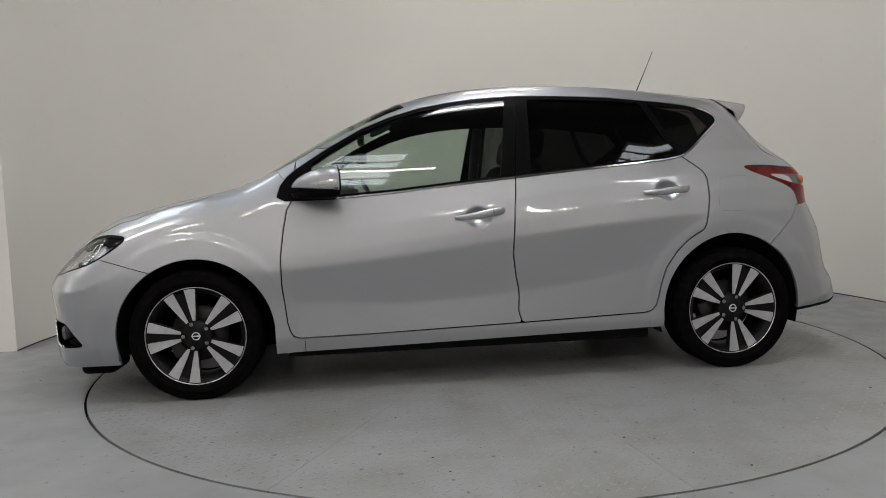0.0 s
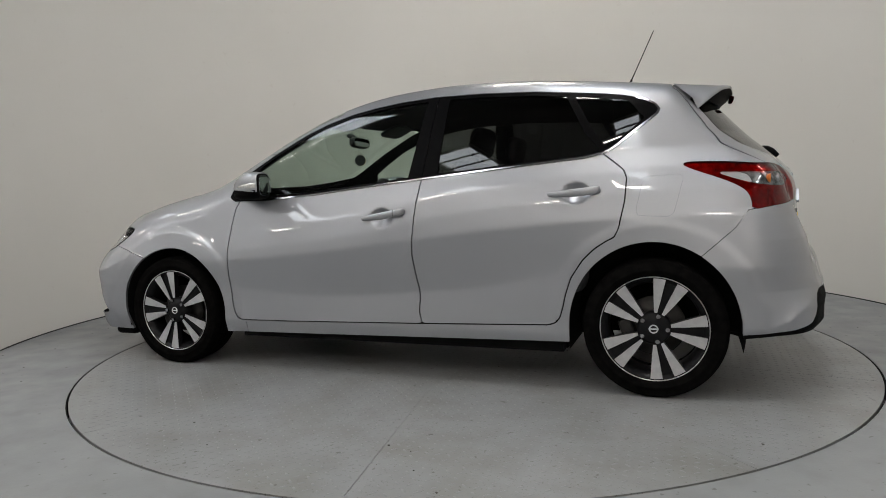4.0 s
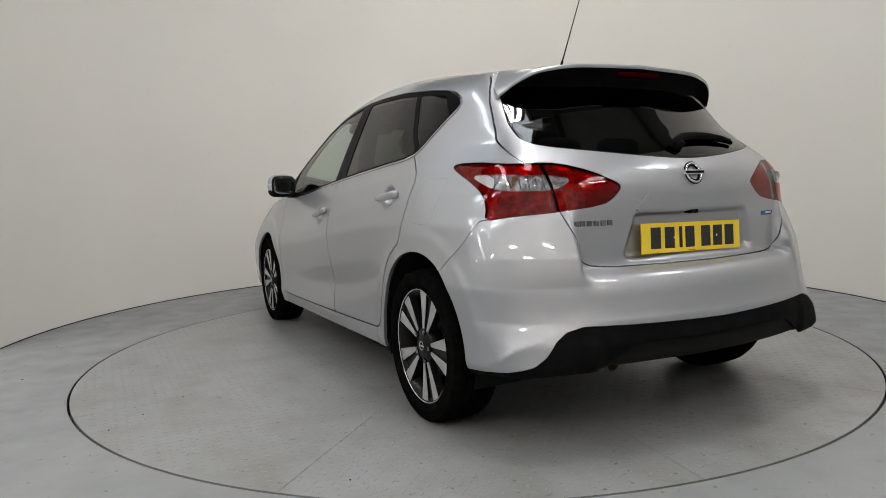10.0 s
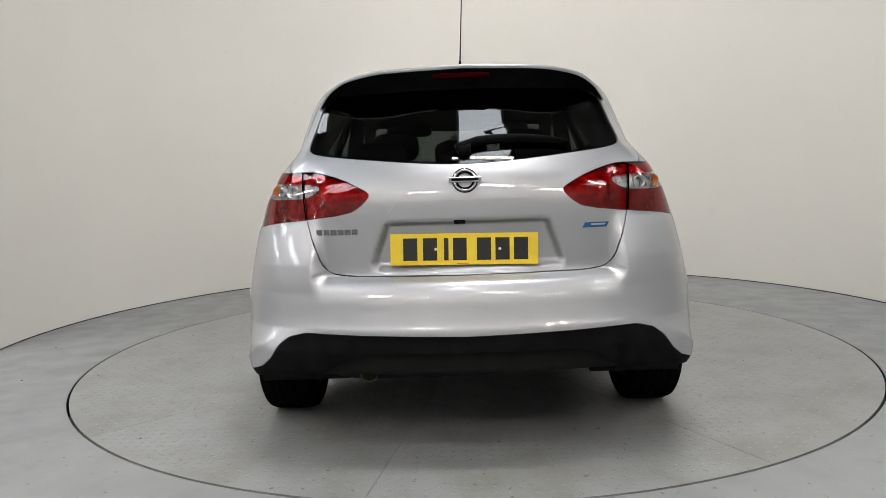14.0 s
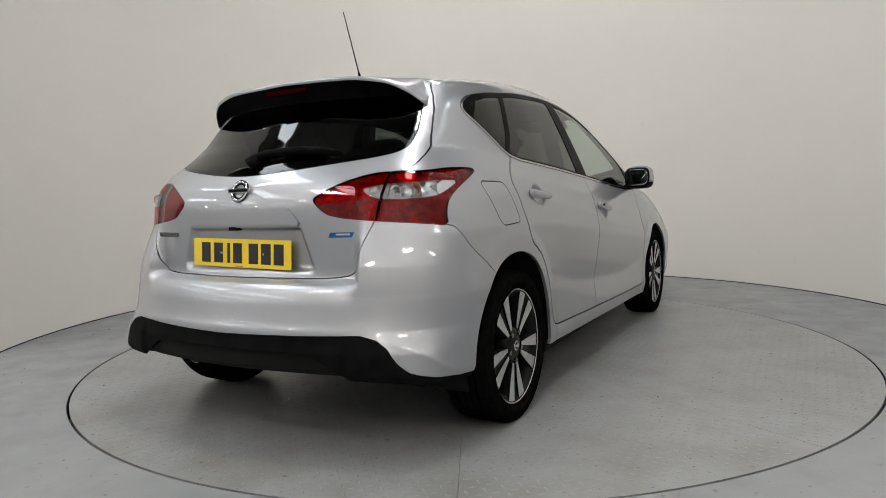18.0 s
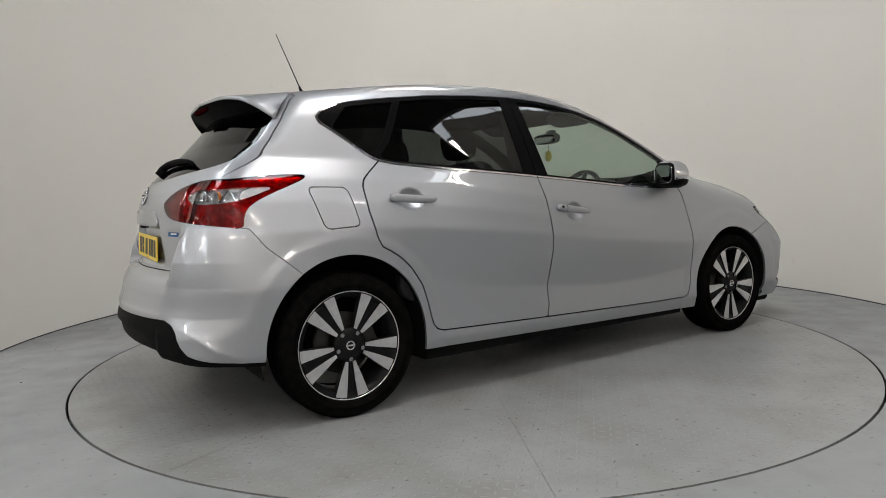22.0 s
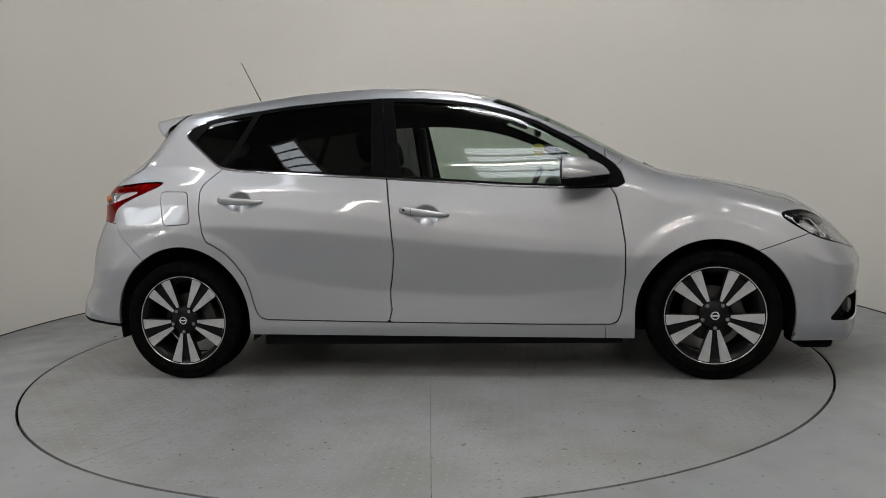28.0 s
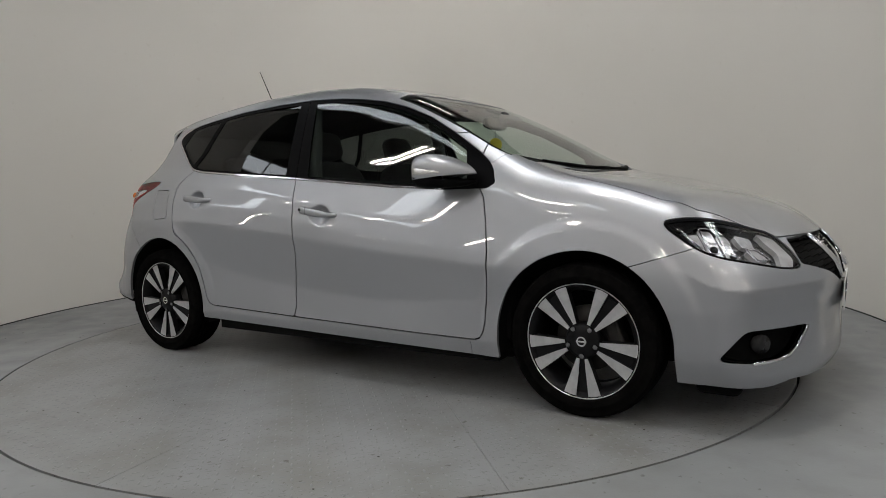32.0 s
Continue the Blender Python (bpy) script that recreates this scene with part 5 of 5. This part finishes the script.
v = box(bm, -0.056, 0.056, -0.0095, 0.0095, 0.002, 0.011)
rounded(bm, v, 0.002)
bmesh.ops.transform(bm, matrix=m, verts=bm.verts)
part("badge_bar", bm, CHROME, badge)
for i, w in enumerate((0.021, 0.021, 0.021, 0.021, 0.021, 0.021)):
    y, z = 0.530 - 0.0262 * i, 0.814
    x = skin_at(y, z)
    bm = bmesh.new()
    v = box(bm, x - 0.004, x + 0.004, y - w / 2, y + w / 2, z - 0.0095, z + 0.0095)
    bm2 = box(bm, x - 0.0045, x - 0.003, y - w / 4, y + w / 5, z - 0.004, z + 0.005)
    part("letter_bar", bm, CHROME_DARK, gate, "small chrome bar")
x = skin_at(-0.46, 0.812)
bm = bmesh.new()
v = box(bm, x - 0.004, x + 0.005, -0.503, -0.414, 0.804, 0.822)
for p in v:
    p.co.x += (abs(p.co.y) - 0.46) * 0.24
    p.co.y -= (p.co.z - 0.813) * 0.5
eco = part("model_badge", bm, material("blue_badge", (0.02, 0.12, 0.30), 0.25, 0.3), gate, "small blue and chrome badge")
bm = bmesh.new()
v = box(bm, x - 0.0055, x + 0.003, -0.494, -0.440, 0.812, 0.818)
for p in v:
    p.co.x += (abs(p.co.y) - 0.46) * 0.24
part("badge_bar", bm, CHROME, eco)
bm = bmesh.new()
box(bm, -2.016, -1.985, 0.005, 0.045, 0.833, 0.847)
part("tailgate_switch", bm, BLACK, gate, "black release switch")

# rear wiper
def on_glass(y, z, off):
    return (skin_at(y, z, -2.2) - off * 0.72, y, z + off * 0.7)


bm = bmesh.new()
cyl(bm, 0.024, 0.04, Matrix.Translation(on_glass(0.0, 1.090, 0.008)) @ pose(0, 0, 0, 0, -45, 0), 20)
wiper = part("rear_wiper", bm, BLACK, gate, "black rear wiper", True)
bm = bmesh.new()
pts = [(0.030, 1.090), (0.0, 1.100), (-0.05, 1.116), (-0.13, 1.123), (-0.22, 1.124), (-0.31, 1.118), (-0.385, 1.108)]
bar(bm, [on_glass(y, z, 0.018) for y, z in pts], [(0.010, 0.012), (0.016, 0.015), (0.017, 0.016), (0.015, 0.015), (0.012, 0.013), (0.009, 0.010), (0.003, 0.004)], 12)
part("wiper_arm", bm, BLACK, wiper, "", True)
bm = bmesh.new()
bar(bm, [on_glass(y, z - 0.004, 0.008) for y, z in pts[1:]], (0.010, 0.008), 8)
part("wiper_blade", bm, RUBBER, wiper, "", True)

# front wipers
for y0, y1 in ((0.42, -0.10), (-0.12, -0.58)):
    bm = bmesh.new()
    pts = []
    for i in range(8):
        y = y0 + (y1 - y0) * i / 7
        x = 1.230 - 0.47 * y * y
        z = float(TOP(lengthways(np.array([x]), np.array([y])))[0]) - 0.06 * y * y
        pts.append((x, y, z + 0.004))
    bar(bm, pts, [(0.012, 0.010)] * 2 + [(0.010, 0.008)] * 4 + [(0.006, 0.006)] * 2, 8)
    part("front_wiper", bm, BLACK, car, "black windscreen wiper", True)

# aerial
tip, foot = Vector((-1.312, -0.02, 1.807)), Vector((-1.165, -0.004, 1.484))
bm = bmesh.new()
bar(bm, [foot, foot.lerp(tip, 0.06), foot.lerp(tip, 0.20)], [(0.022, 0.024), (0.011, 0.011), (0.0055, 0.0055)], 12)
aerial = part("aerial", bm, BLACK, car, "thin black roof aerial", True)
bm = bmesh.new()
bar(bm, [foot.lerp(tip, 0.19), foot.lerp(tip, 0.6), tip], [(0.0032, 0.0032), (0.0026, 0.0026), (0.0022, 0.0022)], 8)
part("mast", bm, BLACK, aerial, "", True)

# exhaust
bm = bmesh.new()
lathe(bm, [(0.026, -0.12), (0.030, -0.12), (0.032, 0.0), (0.030, 0.003), (0.027, 0.0), (0.025, -0.10)], 28, Matrix.Translation((-1.955, 0.372, 0.290)) @ pose(0, 0, 0, 0, -115, 0))
part("exhaust_pipe", bm, material("stained_steel", (0.16, 0.14, 0.10), 0.4, 1.0), car, "stained steel exhaust tip", True)
bm = bmesh.new()
blob(bm, (-1.70, 0.25, 0.30), (0.14, 0.30, 0.075), 0.5, 24, 10)
part("silencer", bm, DARK, car, "dark exhaust silencer", True)

AMBER = material("amber_bulb", (0.55, 0.16, 0.03), 0.3)


def lamp_point(u, z, s, depth):
    """A place inside the headlamp, by its run along the wing, its height and its depth under the skin."""
    ys = np.arange(0.30, 0.93, 0.002)
    p = np.stack([ys + u, ys, 0 * ys + z], -1)
    g = body(p)
    i = np.argmin(np.abs(g))
    n = slopes(p[i:i + 1])[0]
    q = p[i] - n * depth
    return Vector((q[0], s * q[1], q[2]))


# grille, fog recess and lamp internals
panel("grille", grille, DARK, car, 0, "black mesh grille", push=-0.045, skirt=0.0)
for i in range(9):
    z = 0.515 + i * 0.022
    half = min(0.50, float(np.interp(z, (0.50, 0.57, 0.61, 0.70), (0.20, 0.34, 0.50, 0.44))))
    bm = bmesh.new()
    pts = []
    for k in range(25):
        y = -half + 2 * half * k / 24
        pts.append((skin_at(y, z, 2.5, -1.0) - 0.036 + (0.004 if k % 2 else -0.004), y, z + (0.005 if k % 2 else -0.005)))
    bar(bm, pts, (0.003, 0.0025), 6)
    part("grille_bar", bm, BLACK, car)
for s in (1, -1):
    bm = bmesh.new()
    pts = [(0.262, 0.706), (0.240, 0.655), (0.210, 0.60), (0.178, 0.555), (0.150, 0.530), (0.08, 0.520), (0.0, 0.519)]
    bar(bm, [(skin_at(y, z, 2.5, -1.0) - 0.006, s * y, z) for y, z in pts], (0.006, 0.011), 10)
    part("grille_trim", bm, CHROME, car, "chrome V-shaped trim", True)
    # the hollow round the fog lamp
    rec = panel("fog_recess", fog, BLACK, car, s, "black fog lamp recess", push=-0.045, skirt=-0.043)
    bm = bmesh.new()
    cyl(bm, 0.036, 0.03, pose(1.985, s * 0.735, 0.338, 90, 0, s * -42), 28)
    part("fog_lamp", bm, CLEARLAMP, rec, "round fog lamp", True)
    bm = bmesh.new()
    bar(bm, [(x, s * (skin_side(x, z) + 0.001), z) for x, z in ((1.975, 0.276), (2.01, 0.275), (2.05, 0.276), (2.075, 0.284), (2.098, 0.31), (2.118, 0.355), (2.128, 0.380))], (0.005, 0.007), 8)
    part("fog_trim", bm, CHROME, rec, "chrome strip under the fog lamp", True)
    # headlamp: bright outlines of its cells and thin light strips
    lampbase = [o for o in car.children if o.name.startswith("headlamp")][0 if s > 0 else 1]
    for loop in (((1.005, 0.776), (1.095, 0.768), (1.105, 0.680), (1.015, 0.686)), ((1.245, 0.698), (1.330, 0.686), (1.385, 0.648), (1.285, 0.650))):
        bm = bmesh.new()
        bar(bm, [lamp_point(u, z, s, 0.016) for u, z in list(corners(loop, 0.01)) + [corners(loop, 0.01)[0]]], (0.0022, 0.0022), 6)
        part("cell_edge", bm, CHROME, lampbase, "", True)
    for (u0, z0), (u1, z1) in (((0.90, 0.765), (0.985, 0.700)), ((0.93, 0.735), (1.00, 0.690)), ((1.03, 0.722), (1.09, 0.717)), ((1.14, 0.700), (1.195, 0.694))):
        bm = bmesh.new()
        bar(bm, [lamp_point(u0 + (u1 - u0) * k / 5, z0 + (z1 - z0) * k / 5, s, 0.022) for k in range(6)], (0.0045, 0.0035), 8)
        part("light_strip", bm, CHROME, lampbase, "bright strip", True)
    for u, z, r in ((1.052, 0.700, 0.017), (1.165, 0.682, 0.016)):
        bm = bmesh.new()
        blob(bm, lamp_point(u, z, s, 0.030), (r, r, r), 1.0, 20, 12)
        part("projector", bm, CLEARLAMP, lampbase, "dark glass projector", True)
    # tail lamp bulb holders behind the clear lens
    tail = [o for o in car.children if o.name.startswith("tail_lamp")][0 if s > 0 else 1]
    for y, z, r, mat in ((0.700, 0.966, 0.020, AMBER), (0.640, 0.964, 0.020, BOWL)):
        bm = bmesh.new()
        x = skin_at(y, z) + 0.009
        lathe(bm, [(0.006, 0.012), (r * 0.8, 0.006), (r, -0.004), (r * 1.1, -0.005)], 24, Matrix.Translation((x, s * y, z)) @ pose(0, 0, 0, 0, 90, 0))
        part("bulb_holder", bm, mat, tail, "", True)
    for k in range(5):
        y = 0.615 + 0.025 * k
        bm = bmesh.new()
        bar(bm, [(skin_at(y, z) + 0.006, s * y, z) for z in (0.945, 0.965, 0.990)], (0.0025, 0.0025), 6)
        part("lens_rib", bm, SMOKE, tail, "", True)

# front badge
m = Matrix.Translation((skin_at(0.0, 0.60, 2.5, -1.0) - 0.012, 0, 0.60)) @ pose(0, 0, 0, 0, -25, 0) @ flat_f
bm = bmesh.new()
lathe(bm, [(0.042, 0.0), (0.043, 0.008), (0.048, 0.012), (0.053, 0.008), (0.055, 0.0)], 40)
bmesh.ops.transform(bm, matrix=m, verts=bm.verts)
badge = part("badge", bm, CHROME, car, "round chrome badge with a cross bar", True)
bm = bmesh.new()
v = box(bm, -0.072, 0.072, -0.012, 0.012, 0.002, 0.013)
rounded(bm, v, 0.002)
bmesh.ops.transform(bm, matrix=m, verts=bm.verts)
part("badge_bar", bm, CHROME, badge)


# ---- the car's inside ----
CLOTH = varied("dark_seat_cloth", (0.018, 0.018, 0.020), (0.035, 0.034, 0.036), 40.0, 0.9, 0.0, 0.4, 400.0)
DASHM = varied("dark_dashboard", (0.022, 0.022, 0.024), (0.032, 0.032, 0.034), 25.0, 0.6, 0.0, 0.2, 500.0)


def slant(bm, c, r, tilt, e=0.45):
    v = blob(bm, (0, 0, 0), r, e, 20, 12)
    bmesh.ops.transform(bm, matrix=Matrix.Translation(c) @ pose(0, 0, 0, 0, tilt, 0), verts=v)


for s in (1, -1):
    bm = bmesh.new()
    slant(bm, (0.02, s * 0.37, 0.47), (0.27, 0.25, 0.09), -8)
    seat = part("front_seat", bm, CLOTH, car, "dark cloth front seat", True)
    bm = bmesh.new()
    slant(bm, (-0.30, s * 0.37, 0.80), (0.08, 0.245, 0.33), -17)
    part("backrest", bm, CLOTH, seat, "", True)
    bm = bmesh.new()
    slant(bm, (-0.425, s * 0.37, 1.215), (0.050, 0.135, 0.085), -12, 0.6)
    part("headrest", bm, CLOTH, seat, "", True)
    for d in (-0.05, 0.05):
        bm = bmesh.new()
        bar(bm, [(-0.385, s * 0.37 + d, 1.06), (-0.415, s * 0.37 + d, 1.17)], (0.006, 0.006), 8)
        part("headrest_post", bm, CHROME, seat)
    bm = bmesh.new()
    slant(bm, (0.30, s * 0.78, 0.66), (0.50, 0.035, 0.24), 0, 0.3)
    part("door_card", bm, DASHM, car, "dark door lining", True)
    bm = bmesh.new()
    slant(bm, (-0.66, s * 0.77, 0.70), (0.40, 0.035, 0.26), 0, 0.3)
    part("door_card", bm, DASHM, car, "dark door lining", True)
bm = bmesh.new()
slant(bm, (-0.72, 0, 0.47), (0.26, 0.64, 0.10), -6)
bench = part("rear_bench", bm, CLOTH, car, "dark cloth rear bench", True)
bm = bmesh.new()
slant(bm, (-1.04, 0, 0.78), (0.085, 0.62, 0.30), -20)
part("backrest", bm, CLOTH, bench, "", True)
for y in (-0.38, 0.0, 0.38):
    bm = bmesh.new()
    slant(bm, (-1.155, y, 1.125), (0.045, 0.125, 0.065), -14, 0.6)
    part("headrest", bm, CLOTH, bench, "", True)
bm = bmesh.new()
box(bm, -1.80, -1.12, -0.56, 0.56, 0.905, 0.925)
part("parcel_shelf", bm, DASHM, car, "dark parcel shelf")
bm = bmesh.new()
slant(bm, (0.80, 0, 0.78), (0.22, 0.72, 0.17), 12, 0.4)
dash = part("dashboard", bm, DASHM, car, "dark dashboard", True)
bm = bmesh.new()
slant(bm, (0.68, -0.37, 0.955), (0.11, 0.17, 0.045), 12, 0.6)
part("instrument_hood", bm, DASHM, dash, "", True)
bm = bmesh.new()
slant(bm, (0.35, 0, 0.50), (0.45, 0.13, 0.16), 0, 0.4)
part("centre_console", bm, DASHM, dash, "", True)
bm = bmesh.new()
m = Matrix.Translation((0.47, -0.37, 0.90)) @ pose(0, 0, 0, 0, -62, 0)
seg = 40
rings = []
for i in range(seg):
    a = math.tau * i / seg
    rings.append([bm.verts.new(m @ Vector(((0.178 + 0.015 * math.cos(b)) * math.cos(a), (0.178 + 0.015 * math.cos(b)) * math.sin(a), 0.015 * math.sin(b)))) for b in [math.tau * k / 10 for k in range(10)]])
for i in range(seg):
    for k in range(10):
        bm.faces.new((rings[i][k], rings[(i + 1) % seg][k], rings[(i + 1) % seg][(k + 1) % 10], rings[i][(k + 1) % 10]))
wheel_s = part("steering_wheel", bm, DASHM, car, "black leather steering wheel", True)
for a in (0, 180, 270):
    bm = bmesh.new()
    bar(bm, [m @ Vector((0, 0, 0)), m @ pose(0, 0, 0, 0, 0, a + 90) @ Vector((0.172, 0, 0))], (0.022, 0.010), 8)
    part("wheel_spoke", bm, DASHM, wheel_s, "", True)
bm = bmesh.new()
blob(bm, m @ Vector((0, 0, 0)), (0.05, 0.075, 0.06), 0.6, 18, 10)
part("airbag_cover", bm, DASHM, wheel_s, "", True)
bm = bmesh.new()
blob(bm, (0.545, -0.02, 1.298), (0.022, 0.120, 0.036), 0.6, 28, 12)
mirror_i = part("interior_mirror", bm, DASHM, car, "black interior mirror", True)
bm = bmesh.new()
blob(bm, (0.524, -0.02, 1.298), (0.003, 0.108, 0.029), 0.5, 28, 8)
part("mirror_glass", bm, MIRROR, mirror_i, "", True)
bm = bmesh.new()
bar(bm, [(0.555, 0.0, 1.308), (0.58, 0.0, 1.335), (0.60, 0.0, 1.348)], [(0.014, 0.014), (0.022, 0.02), (0.05, 0.016)], 10)
part("mirror_stem", bm, DASHM, mirror_i, "", True)
bm = bmesh.new()
bar(bm, [(0.548, -0.03, 1.28), (0.547, -0.03, 1.215)], (0.0012, 0.0012), 6)
cord = part("air_freshener", bm, DASHM, car, "round yellow air freshener on a cord")
bm = bmesh.new()
cyl(bm, 0.036, 0.008, pose(0.547, -0.03, 1.183, 90, 0, 18), 28)
part("disc", bm, varied("yellow_card", (0.62, 0.48, 0.04), (0.70, 0.55, 0.06), 40.0, 0.6), cord, "yellow disc")
bm = bmesh.new()
cyl(bm, 0.0362, 0.003, pose(0.547, -0.03, 1.183, 90, 0, 18) @ Matrix.Translation((0, 0, -0.0062)), 28)
part("disc_back", bm, DASHM, cord, "dark back of the disc")
for s in (1, -1):
    bm = bmesh.new()
    bar(bm, [(-0.20, s * 0.70, 0.55), (-0.235, s * 0.665, 1.05), (-0.27, s * 0.60, 1.40)], (0.045, 0.035), 8)
    part("pillar_lining", bm, DASHM, car, "dark centre pillar lining", True)
    bm = bmesh.new()
    slant(bm, (0.42, s * 0.34, 1.385), (0.075, 0.16, 0.012), 25, 0.5)
    part("sun_visor", bm, DASHM, car, "dark sun visor", True)


def motions():
    walk(car, [(t, pose(0, 0, 0, 0, 0, a) @ pose(-AXIS[0], -AXIS[1], 0)) for t, a in TURN])
    walk(turntable, [(t, pose(0, 0, 0, 0, 0, a)) for t, a in TURN])


motions()
